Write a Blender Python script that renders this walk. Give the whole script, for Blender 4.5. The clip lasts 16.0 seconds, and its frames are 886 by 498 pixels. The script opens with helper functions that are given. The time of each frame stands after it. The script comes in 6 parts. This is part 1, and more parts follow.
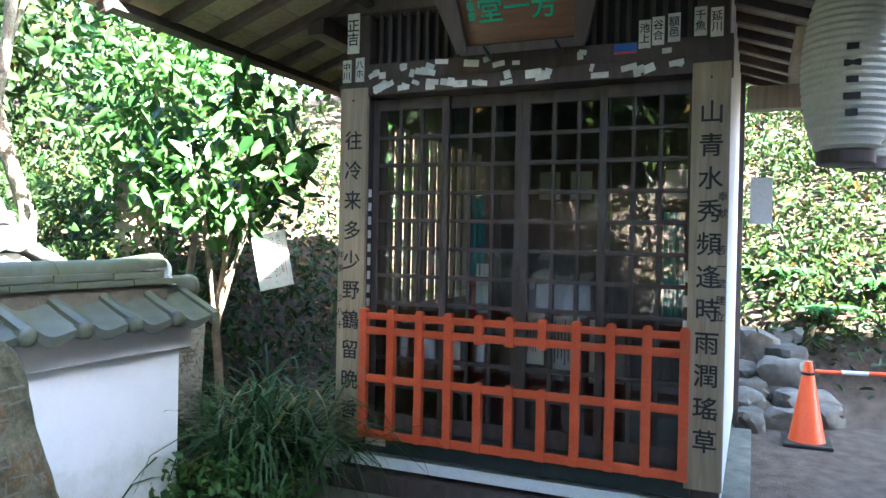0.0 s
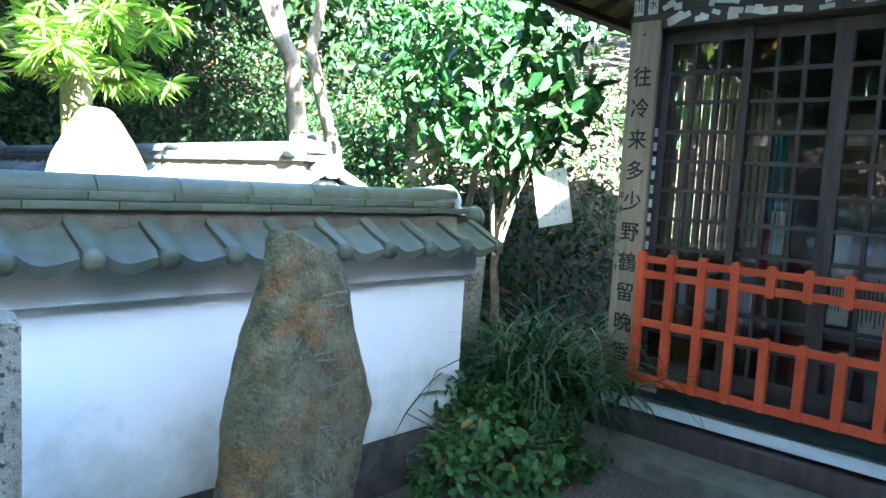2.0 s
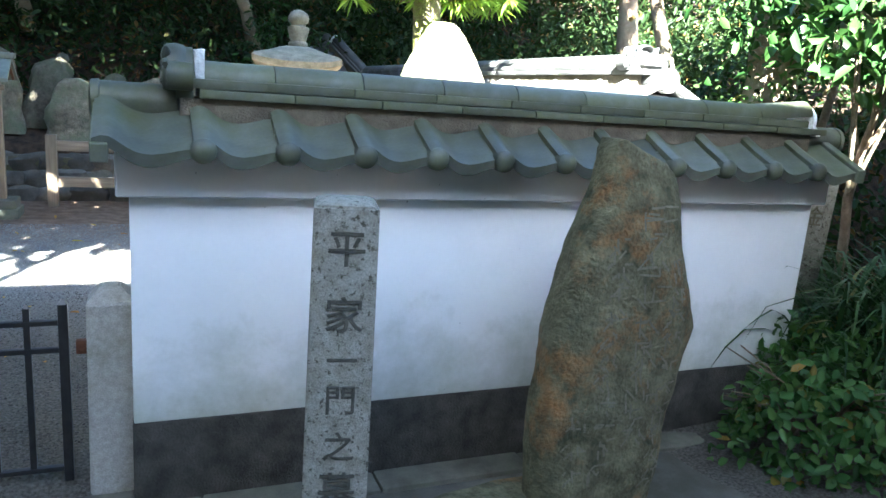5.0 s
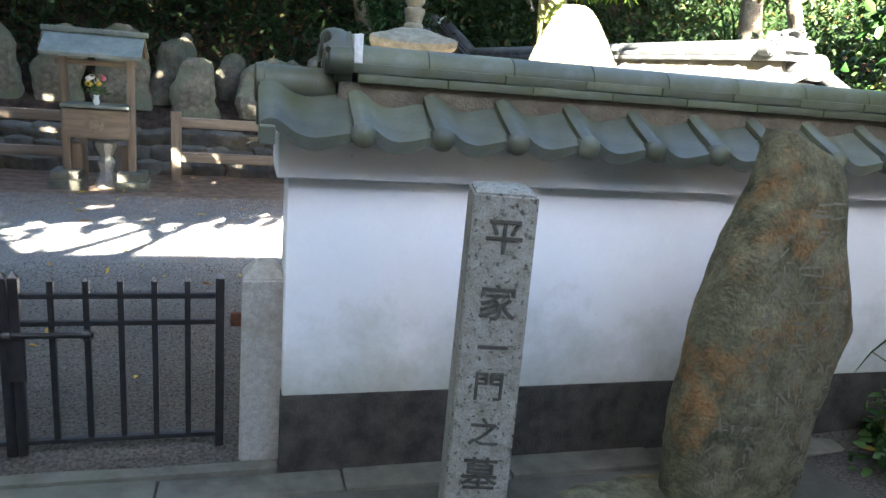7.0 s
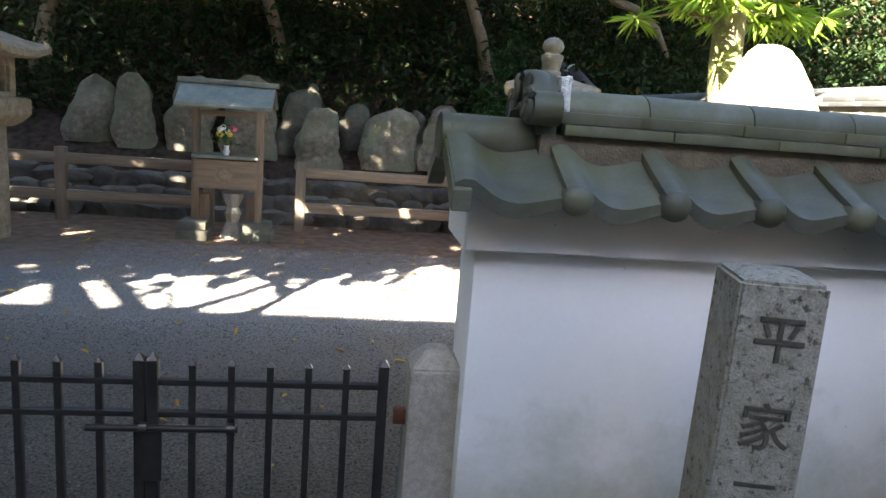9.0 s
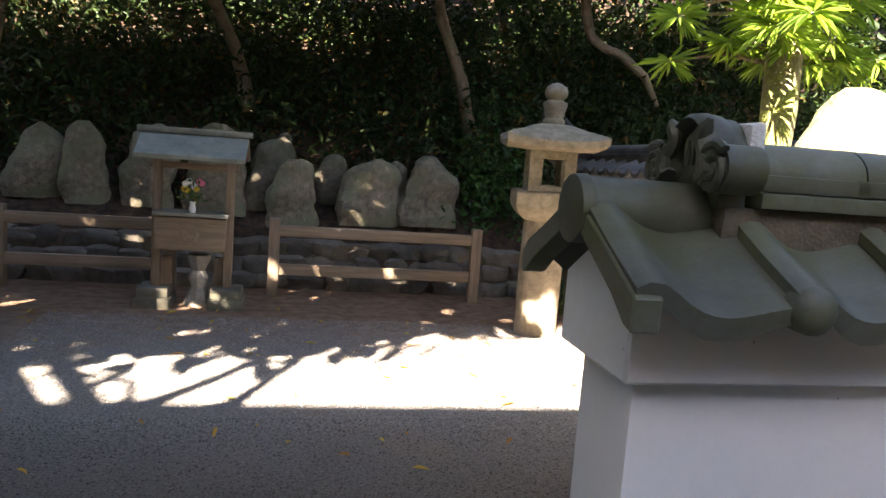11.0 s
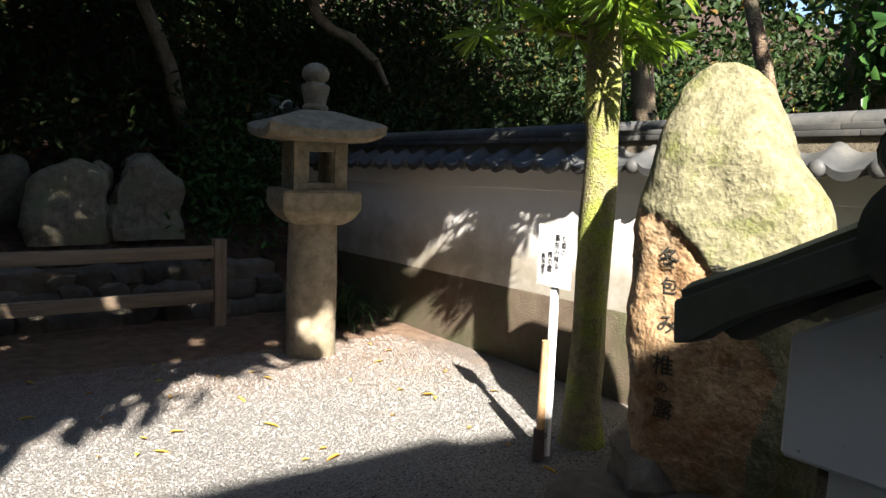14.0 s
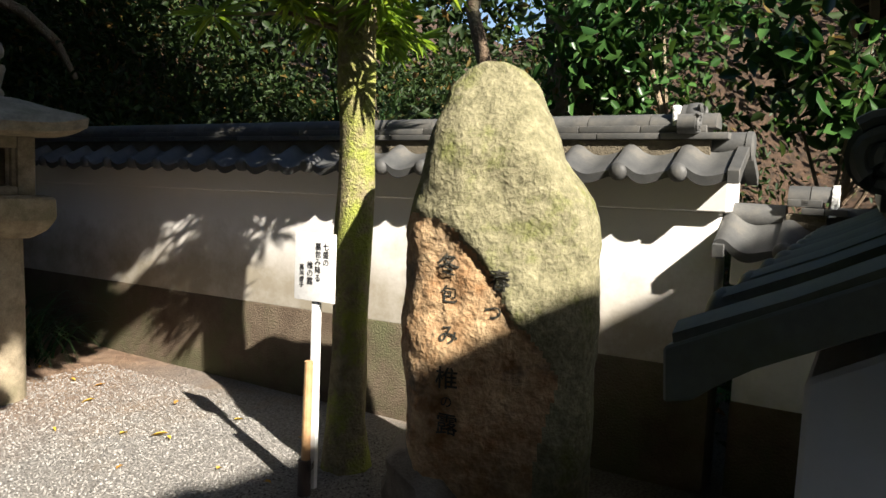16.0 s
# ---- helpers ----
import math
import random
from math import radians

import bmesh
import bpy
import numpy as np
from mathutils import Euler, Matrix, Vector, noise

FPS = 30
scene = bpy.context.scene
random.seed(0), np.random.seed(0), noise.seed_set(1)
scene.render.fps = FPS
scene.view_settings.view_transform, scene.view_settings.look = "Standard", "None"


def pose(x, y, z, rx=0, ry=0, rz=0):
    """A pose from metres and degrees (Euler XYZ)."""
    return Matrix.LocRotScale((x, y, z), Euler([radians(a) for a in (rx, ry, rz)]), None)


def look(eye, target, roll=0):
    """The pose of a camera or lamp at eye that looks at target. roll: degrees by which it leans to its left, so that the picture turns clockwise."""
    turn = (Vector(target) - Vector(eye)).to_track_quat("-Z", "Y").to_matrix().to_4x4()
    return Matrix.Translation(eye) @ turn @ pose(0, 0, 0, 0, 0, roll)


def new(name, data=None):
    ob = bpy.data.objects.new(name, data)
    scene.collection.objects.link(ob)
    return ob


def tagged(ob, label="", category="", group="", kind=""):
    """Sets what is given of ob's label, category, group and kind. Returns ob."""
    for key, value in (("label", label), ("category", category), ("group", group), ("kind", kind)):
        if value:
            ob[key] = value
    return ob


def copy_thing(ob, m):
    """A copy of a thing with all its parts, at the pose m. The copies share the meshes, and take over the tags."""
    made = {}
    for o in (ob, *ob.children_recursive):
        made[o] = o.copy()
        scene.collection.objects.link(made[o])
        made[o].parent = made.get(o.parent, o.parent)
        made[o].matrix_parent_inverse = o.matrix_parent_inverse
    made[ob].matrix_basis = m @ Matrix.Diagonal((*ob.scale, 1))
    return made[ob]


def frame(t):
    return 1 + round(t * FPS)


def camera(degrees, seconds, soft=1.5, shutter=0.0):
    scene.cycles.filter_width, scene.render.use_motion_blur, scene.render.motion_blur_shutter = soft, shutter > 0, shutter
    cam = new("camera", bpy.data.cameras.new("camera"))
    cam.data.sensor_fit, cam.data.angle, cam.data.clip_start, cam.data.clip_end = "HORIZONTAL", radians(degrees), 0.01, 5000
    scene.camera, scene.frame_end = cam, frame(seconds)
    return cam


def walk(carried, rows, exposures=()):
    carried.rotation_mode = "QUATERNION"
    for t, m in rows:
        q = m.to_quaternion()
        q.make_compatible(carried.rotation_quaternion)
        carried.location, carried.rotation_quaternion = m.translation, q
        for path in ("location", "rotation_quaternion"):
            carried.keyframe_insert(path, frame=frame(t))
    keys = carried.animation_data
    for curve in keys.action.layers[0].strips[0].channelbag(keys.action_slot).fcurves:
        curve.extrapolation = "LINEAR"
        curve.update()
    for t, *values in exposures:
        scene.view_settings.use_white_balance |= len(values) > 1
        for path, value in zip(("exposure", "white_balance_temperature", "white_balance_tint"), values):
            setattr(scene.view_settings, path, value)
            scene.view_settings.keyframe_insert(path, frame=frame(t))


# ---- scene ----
cam = camera(62.8, 16.0)
PATH = [
    (0, (0.451, -2.562, 1.633), (2.288, -1.773, 1.617), 1.2),
    (0.5, (0.397, -2.57, 1.624), (2.147, -1.603, 1.587), 2.6),
    (1, (0.372, -2.587, 1.624), (2.032, -1.475, 1.545), 2.8),
    (1.5, (0.374, -2.529, 1.576), (1.945, -1.299, 1.445), 2.9),
    (2, (0.383, -2.458, 1.565), (1.835, -1.095, 1.381), 3.4),
    (2.5, (0.375, -2.423, 1.536), (1.665, -0.913, 1.296), 4.3),
    (3, (0.381, -2.413, 1.525), (1.513, -0.791, 1.228), 4.4),
    (3.5, (0.368, -2.426, 1.518), (1.385, -0.739, 1.172), 4.5),
    (4, (0.369, -2.416, 1.504), (1.279, -0.677, 1.122), 4.4),
    (6.3, (0.28, -2.386, 1.487), (0.866, -0.541, 0.985), 4.8),
    (6.5, (0.252, -2.375, 1.487), (0.809, -0.524, 0.976), 4.9),
    (7, (0.158, -2.325, 1.491), (0.693, -0.464, 0.99), 4.9),
    (7.5, (0.086, -2.255, 1.496), (0.575, -0.372, 1.032), 5.3),
    (8, (0.059, -2.097, 1.48), (0.455, -0.184, 1.052), 5.2),
    (8.5, (0.024, -1.936, 1.468), (0.286, 0.002, 1.052), 4.8),
    (9, (-0.057, -1.78, 1.458), (0.216, 0.162, 1.063), 4.5),
    (11.3, (-0.387, -0.946, 1.45), (0.037, 0.994, 1.213), 3.6),
    (11.5, (-0.438, -0.889, 1.449), (0.006, 1.048, 1.22), 3.0),
    (12, (-0.471, -0.729, 1.447), (0.024, 1.194, 1.207), 2.8),
    (12.5, (-0.554, -0.571, 1.445), (0.156, 1.287, 1.236), 3.1),
    (13, (-0.572, -0.371, 1.426), (0.295, 1.419, 1.216), 2.9),
    (13.5, (-0.585, -0.171, 1.433), (0.372, 1.573, 1.226), 2.4),
    (14, (-0.619, -0.013, 1.421), (0.555, 1.589, 1.191), 2.3),
    (14.5, (-0.65, 0.11, 1.448), (0.722, 1.549, 1.225), 2.3),
    (15, (-0.563, 0.268, 1.425), (0.91, 1.604, 1.213), 2.4),
    (15.5, (-0.547, 0.354, 1.428), (1.049, 1.544, 1.234), 2.6),
    (16, (-0.55, 0.407, 1.418), (1.167, 1.414, 1.22), 2.4),
]
EXPOSURE = [(0.0, 5.57, 5450, 7), (1.5, 5.52, 5000, 0), (3.5, 5.15, 4800, -3), (4.2, 5.02, 5050, 0), (6.3, 5.05, 5850, 8), (8.0, 4.85, 6150, 11), (9.2, 4.48, 6400, 14),
            (11.3, 4.0, 6950, 20), (12.5, 3.64, 7050, 20), (13.3, 2.88, 6750, 15), (14.0, 2.22, 6100, 13), (14.6, 1.85, 6250, 12), (16.0, 1.68, 6300, 12)]
walk(cam, [(t, look(eye, target, roll)) for t, eye, target, roll in PATH], EXPOSURE)

# ---- light ----
SUN_EL, SUN_AZ = 35.0, (-0.397, -0.918)
world = bpy.data.worlds.new("sky")
scene.world = world
world.use_nodes = True
wn = world.node_tree
sky = wn.nodes.new("ShaderNodeTexSky")
sky.sky_type, sky.sun_disc = "NISHITA", False
sky.sun_elevation, sky.sun_rotation = radians(SUN_EL), math.atan2(SUN_AZ[0], SUN_AZ[1])
wn.links.new(sky.outputs[0], wn.nodes["Background"].inputs[0])
wn.nodes["Background"].inputs[1].default_value = 0.052
sun = new("sun", bpy.data.lights.new("sun", "SUN"))
sun.data.energy, sun.data.angle, sun.data.color = 5.0, radians(0.55), (1.0, 0.91, 0.77)
sun_dir = Vector((SUN_AZ[0] * math.cos(radians(SUN_EL)), SUN_AZ[1] * math.cos(radians(SUN_EL)), math.sin(radians(SUN_EL))))
sun.matrix_world = look(sun_dir * 30, (0, 0, 0))


# ---- materials ----
def M(name, c1, c2, scale=6.0, rough=0.85, bump=0.25, fine=70.0, metal=0.0, vary=0.0, c3=None, big=1.2, spread=(0.35, 0.7), spec=0.4, dist=0.02,
      low=0.45, high=0.62, grain=0.18):
    """Two colours by a medium noise, a third by a large one, fine relief; vary: lightness from object to object."""
    m = bpy.data.materials.new(name)
    m.use_nodes = True
    nt = m.node_tree
    bs = nt.nodes["Principled BSDF"]
    tc = nt.nodes.new("ShaderNodeTexCoord")
    n1 = nt.nodes.new("ShaderNodeTexNoise")
    n1.inputs["Scale"].default_value, n1.inputs["Detail"].default_value, n1.inputs["Roughness"].default_value = scale, 7, 0.65
    nt.links.new(tc.outputs["Object"], n1.inputs["Vector"])
    r1 = nt.nodes.new("ShaderNodeValToRGB")
    r1.color_ramp.elements[0].position, r1.color_ramp.elements[1].position = spread
    r1.color_ramp.elements[0].color, r1.color_ramp.elements[1].color = (*c1, 1), (*c2, 1)
    nt.links.new(n1.outputs["Fac"], r1.inputs["Fac"])
    col = r1.outputs["Color"]
    n2 = nt.nodes.new("ShaderNodeTexNoise")
    n2.inputs["Scale"].default_value, n2.inputs["Detail"].default_value = fine, 4
    nt.links.new(tc.outputs["Object"], n2.inputs["Vector"])
    if c3:
        n3 = nt.nodes.new("ShaderNodeTexNoise")
        n3.inputs["Scale"].default_value, n3.inputs["Detail"].default_value, n3.inputs["Roughness"].default_value = big, 8, 0.7
        nt.links.new(tc.outputs["Object"], n3.inputs["Vector"])
        mr = nt.nodes.new("ShaderNodeMapRange")
        mr.inputs["From Min"].default_value, mr.inputs["From Max"].default_value = low, high
        nt.links.new(n3.outputs["Fac"], mr.inputs["Value"])
        mx = nt.nodes.new("ShaderNodeMix")
        mx.data_type = "RGBA"
        mx.inputs["B"].default_value = (*c3, 1)
        for s in mx.inputs:
            if s.name == "B" and s.type == "RGBA":
                s.default_value = (*c3, 1)
        nt.links.new(mr.outputs["Result"], mx.inputs["Factor"])
        nt.links.new(col, [s for s in mx.inputs if s.name == "A" and s.type == "RGBA"][0])
        col = [s for s in mx.outputs if s.type == "RGBA"][0]
    hs = nt.nodes.new("ShaderNodeHueSaturation")
    gr = nt.nodes.new("ShaderNodeMapRange")
    gr.inputs["To Min"].default_value, gr.inputs["To Max"].default_value = 1 - grain, 1 + grain
    nt.links.new(n2.outputs["Fac"], gr.inputs["Value"])
    val = gr.outputs["Result"]
    if vary:
        oi = nt.nodes.new("ShaderNodeObjectInfo")
        vr = nt.nodes.new("ShaderNodeMapRange")
        vr.inputs["To Min"].default_value, vr.inputs["To Max"].default_value = 1 - vary, 1 + vary
        nt.links.new(oi.outputs["Random"], vr.inputs["Value"])
        mu = nt.nodes.new("ShaderNodeMath")
        mu.operation = "MULTIPLY"
        nt.links.new(val, mu.inputs[0])
        nt.links.new(vr.outputs["Result"], mu.inputs[1])
        val = mu.outputs[0]
    nt.links.new(val, hs.inputs["Value"])
    nt.links.new(col, hs.inputs["Color"])
    nt.links.new(hs.outputs["Color"], bs.inputs["Base Color"])
    bs.inputs["Roughness"].default_value, bs.inputs["Metallic"].default_value = rough, metal
    bs.inputs["Specular IOR Level"].default_value = spec
    ad = nt.nodes.new("ShaderNodeMath")
    ad.operation = "ADD"
    nt.links.new(n1.outputs["Fac"], ad.inputs[0])
    nt.links.new(n2.outputs["Fac"], ad.inputs[1])
    bp = nt.nodes.new("ShaderNodeBump")
    bp.inputs["Strength"].default_value, bp.inputs["Distance"].default_value = bump, dist
    nt.links.new(ad.outputs[0], bp.inputs["Height"])
    nt.links.new(bp.outputs["Normal"], bs.inputs["Normal"])
    return m


def leaf_mat(name, c1, c2, rough=0.35, trans=0.35, c3=None):
    """Leaves: colour from leaf to leaf, light shining through."""
    m = bpy.data.materials.new(name)
    m.use_nodes = True
    nt = m.node_tree
    bs = nt.nodes["Principled BSDF"]
    ge = nt.nodes.new("ShaderNodeNewGeometry")
    rp = nt.nodes.new("ShaderNodeValToRGB")
    rp.color_ramp.elements[0].color, rp.color_ramp.elements[1].color = (*c1, 1), (*c2, 1)
    if c3:
        e = rp.color_ramp.elements.new(0.93)
        e.color = (*c2, 1)
        rp.color_ramp.elements[2].color = (*c3, 1)
    nt.links.new(ge.outputs["Random Per Island"], rp.inputs["Fac"])
    nt.links.new(rp.outputs["Color"], bs.inputs["Base Color"])
    bs.inputs["Roughness"].default_value, bs.inputs["Specular IOR Level"].default_value = rough, (0.5 if rough < 0.3 else 0.2)
    tr = nt.nodes.new("ShaderNodeBsdfTranslucent")
    hs = nt.nodes.new("ShaderNodeHueSaturation")
    hs.inputs["Value"].default_value, hs.inputs["Saturation"].default_value, hs.inputs["Hue"].default_value = 2.2, 1.1, 0.475
    nt.links.new(rp.outputs["Color"], hs.inputs["Color"])
    nt.links.new(hs.outputs["Color"], tr.inputs["Color"])
    ms = nt.nodes.new("ShaderNodeMixShader")
    ms.inputs[0].default_value = trans
    nt.links.new(bs.outputs[0], ms.inputs[1])
    nt.links.new(tr.outputs[0], ms.inputs[2])
    nt.links.new(ms.outputs[0], nt.nodes["Material Output"].inputs["Surface"])
    return m


def wood_mat(name, c1, c2, rough=0.75, stretch=(25, 25, 2), vary=0.0, bump=0.25):
    m = M(name, c1, c2, 1.0, rough, bump, 3.0, vary=vary, spread=(0.3, 0.7), dist=0.006)
    nt = m.node_tree
    mp = nt.nodes.new("ShaderNodeMapping")
    mp.inputs["Scale"].default_value = stretch
    tc = [n for n in nt.nodes if n.bl_idname == "ShaderNodeTexCoord"][0]
    nt.links.new(tc.outputs["Object"], mp.inputs["Vector"])
    for n in nt.nodes:
        if n.bl_idname == "ShaderNodeTexNoise":
            nt.links.new(mp.outputs["Vector"], n.inputs["Vector"])
    return m


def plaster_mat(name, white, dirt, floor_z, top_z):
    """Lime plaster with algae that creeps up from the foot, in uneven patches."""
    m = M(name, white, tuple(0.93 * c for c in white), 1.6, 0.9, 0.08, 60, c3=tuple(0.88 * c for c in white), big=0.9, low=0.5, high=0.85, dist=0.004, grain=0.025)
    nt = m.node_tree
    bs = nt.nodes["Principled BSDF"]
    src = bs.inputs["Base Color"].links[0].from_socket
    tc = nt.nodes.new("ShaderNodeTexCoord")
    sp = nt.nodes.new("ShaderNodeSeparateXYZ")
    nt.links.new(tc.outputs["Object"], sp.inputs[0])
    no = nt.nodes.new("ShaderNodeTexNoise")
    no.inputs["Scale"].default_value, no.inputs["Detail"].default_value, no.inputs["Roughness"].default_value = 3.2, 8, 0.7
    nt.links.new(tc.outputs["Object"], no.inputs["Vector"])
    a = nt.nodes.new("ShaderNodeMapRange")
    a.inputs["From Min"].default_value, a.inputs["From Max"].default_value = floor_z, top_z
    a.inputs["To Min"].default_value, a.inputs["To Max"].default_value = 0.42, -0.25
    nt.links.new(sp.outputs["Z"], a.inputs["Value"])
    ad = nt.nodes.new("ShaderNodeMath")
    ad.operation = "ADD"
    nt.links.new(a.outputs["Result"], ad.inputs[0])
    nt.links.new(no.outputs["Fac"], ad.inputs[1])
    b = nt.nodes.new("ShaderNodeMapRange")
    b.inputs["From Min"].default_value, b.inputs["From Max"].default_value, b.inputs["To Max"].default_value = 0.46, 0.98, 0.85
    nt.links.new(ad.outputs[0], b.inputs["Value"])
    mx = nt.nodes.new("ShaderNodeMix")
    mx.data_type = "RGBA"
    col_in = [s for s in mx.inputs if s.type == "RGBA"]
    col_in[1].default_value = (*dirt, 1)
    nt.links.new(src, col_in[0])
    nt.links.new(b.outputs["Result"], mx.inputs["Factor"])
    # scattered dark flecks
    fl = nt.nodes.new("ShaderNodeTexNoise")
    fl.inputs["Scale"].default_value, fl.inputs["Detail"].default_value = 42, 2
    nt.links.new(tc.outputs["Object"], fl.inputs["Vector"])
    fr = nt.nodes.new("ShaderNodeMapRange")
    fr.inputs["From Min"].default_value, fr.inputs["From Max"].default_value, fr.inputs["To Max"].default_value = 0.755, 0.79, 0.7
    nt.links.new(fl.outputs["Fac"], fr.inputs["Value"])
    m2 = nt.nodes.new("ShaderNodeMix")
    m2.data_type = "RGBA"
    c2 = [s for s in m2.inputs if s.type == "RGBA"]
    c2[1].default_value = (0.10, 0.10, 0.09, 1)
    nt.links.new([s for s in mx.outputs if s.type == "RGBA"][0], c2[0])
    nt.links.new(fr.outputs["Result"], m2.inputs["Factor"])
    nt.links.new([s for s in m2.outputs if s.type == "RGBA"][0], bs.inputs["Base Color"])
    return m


PLASTER = plaster_mat("lime_plaster", (0.86, 0.87, 0.86), (0.34, 0.37, 0.25), 0.16, 0.80)
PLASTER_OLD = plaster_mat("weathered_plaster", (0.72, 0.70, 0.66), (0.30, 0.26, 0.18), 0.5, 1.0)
BASE = M("mortar_base", (0.032, 0.03, 0.024), (0.10, 0.092, 0.075), 9, 0.9, 0.5, 120, c3=(0.3, 0.3, 0.27), big=75, low=0.68, high=0.72)
BASE_OLD = M("old_wall_foot", (0.085, 0.06, 0.04), (0.16, 0.125, 0.085), 5, 0.95, 0.5, 90, c3=(0.10, 0.10, 0.05), big=2)
TILE = M("smoked_roof_tile", (0.070, 0.079, 0.064), (0.128, 0.138, 0.106), 6, 0.5, 0.1, 90, vary=0.26, c3=(0.088, 0.098, 0.042), big=4.2, low=0.46, high=0.68, dist=0.005)
TILE_OLD = M("dark_roof_tile", (0.05, 0.052, 0.052), (0.10, 0.10, 0.095), 4, 0.6, 0.15, 90, vary=0.25, c3=(0.14, 0.13, 0.11), big=5, low=0.55, high=0.8, dist=0.006)
CLAY = M("clay_bed", (0.10, 0.085, 0.06), (0.17, 0.145, 0.10), 14, 0.95, 0.5, 120)
MORTAR = M("white_mortar", (0.6, 0.62, 0.6), (0.75, 0.76, 0.74), 20, 0.9, 0.5, 80)
GRANITE = M("lichen_granite", (0.23, 0.22, 0.175), (0.36, 0.35, 0.30), 26, 0.9, 0.4, 150, c3=(0.085, 0.08, 0.058), big=48, low=0.55, high=0.62, dist=0.012, grain=0.5)
GRANITE_L = M("pale_granite", (0.30, 0.28, 0.24), (0.42, 0.40, 0.35), 40, 0.9, 0.35, 200, c3=(0.20, 0.19, 0.13), grain=0.4, big=4, low=0.5, high=0.75, dist=0.006)
LANTERN_ST = M("lantern_sandstone", (0.20, 0.165, 0.11), (0.38, 0.32, 0.225), 14, 0.92, 0.4, 160, grain=0.35, c3=(0.17, 0.16, 0.09), big=3, low=0.5, high=0.75, dist=0.008)
STELE = M("stele_stone", (0.060, 0.062, 0.034), (0.215, 0.195, 0.115), 11, 0.85, 0.9, 70, grain=0.4, spec=0.2, c3=(0.33, 0.155, 0.05), big=3.0, low=0.52, high=0.72, dist=0.014)
STELE_CUT = M("stele_cut", (0.13, 0.118, 0.08), (0.21, 0.19, 0.135), 20, 0.9, 0.3, 150)
ROCK_MOSS = M("mossy_rock", (0.13, 0.122, 0.066), (0.27, 0.25, 0.15), 22, 0.95, 0.9, 55, grain=0.5, c3=(0.14, 0.15, 0.045), big=4.5, low=0.52, high=0.66, dist=0.012)
ROCK_RUST = M("rusty_rock_face", (0.22, 0.11, 0.042), (0.48, 0.35, 0.20), 8, 0.9, 0.7, 45, grain=0.35, c3=(0.15, 0.115, 0.08), big=3.0, low=0.52, high=0.64, dist=0.02)
GRAVE_ST = M("grave_stone", (0.10, 0.085, 0.06), (0.27, 0.235, 0.17), 14, 0.95, 0.8, 70, vary=0.25, c3=(0.14, 0.15, 0.09), big=4, dist=0.012)
RUBBLE = M("rubble_stone", (0.09, 0.08, 0.062), (0.17, 0.15, 0.12), 9, 0.95, 0.6, 100, vary=0.35, dist=0.012)
CONCRETE = M("worn_concrete", (0.095, 0.09, 0.066), (0.19, 0.178, 0.135), 7, 0.92, 0.35, 160, c3=(0.13, 0.14, 0.09), big=2, low=0.5, high=0.75, dist=0.006)
PAVING = M("dull_paving", (0.10, 0.092, 0.075), (0.17, 0.158, 0.13), 3, 0.95, 0.4, 140, c3=(0.075, 0.072, 0.05), big=1.4, dist=0.008)
STEEL = M("black_painted_steel", (0.012, 0.012, 0.012), (0.03, 0.028, 0.026), 20, 0.35, 0.05, 120, spec=0.5)
RUST = M("rusty_iron", (0.09, 0.035, 0.018), (0.16, 0.07, 0.035), 40, 0.85, 0.4, 150)
WOOD_GREY = wood_mat("weathered_wood", (0.16, 0.118, 0.08), (0.30, 0.23, 0.155), vary=0.12)
WOOD_GREY_H = wood_mat("weathered_wood_rail", (0.16, 0.118, 0.08), (0.30, 0.23, 0.155), stretch=(2, 25, 25), vary=0.12)
WOOD_BOARD = wood_mat("pale_name_board", (0.25, 0.19, 0.12), (0.42, 0.335, 0.225), stretch=(30, 30, 1.6))
WOOD_DARK = wood_mat("dark_stained_wood", (0.05, 0.036, 0.031), (0.10, 0.076, 0.066), 0.6, (18, 18, 3))
WOOD_BROWN = wood_mat("brown_plaque_wood", (0.10, 0.045, 0.02), (0.17, 0.085, 0.04), 0.5, (8, 3, 30))
RED = M("vermilion_paint", (0.52, 0.075, 0.024), (0.63, 0.115, 0.04), 5, 0.55, 0.1, 60, c3=(0.40, 0.13, 0.07), big=7, low=0.55, high=0.8, vary=0.06, spec=0.3)
COPPER = M("green_copper_roof", (0.16, 0.17, 0.135), (0.26, 0.265, 0.21), 9, 0.65, 0.2, 80)
GREEN_DK = M("dark_green_sill", (0.02, 0.03, 0.03), (0.035, 0.05, 0.048), 9, 0.5, 0.1)
WHITE = M("white_paint", (0.72, 0.73, 0.72), (0.82, 0.82, 0.80), 3, 0.7, 0.05)
PAPER = M("aged_paper", (0.62, 0.60, 0.54), (0.75, 0.73, 0.68), 9, 0.8, 0.05, vary=0.2)
INK = M("black_ink", (0.012, 0.012, 0.014), (0.025, 0.025, 0.028), 9, 0.6, 0.02)
GREEN_INK = M("green_ink", (0.01, 0.30, 0.17), (0.02, 0.42, 0.26), 9, 0.5, 0.02)
REDINK = M("red_ink", (0.55, 0.05, 0.04), (0.65, 0.09, 0.07), 9, 0.6, 0.02)
CUT = M("carved_shadow_stone", (0.05, 0.05, 0.04), (0.10, 0.095, 0.075), 20, 0.95, 0.3)
BARK = M("bark", (0.16, 0.11, 0.07), (0.32, 0.235, 0.16), 10, 0.95, 0.9, 60, c3=(0.22, 0.20, 0.13), big=3, dist=0.02)
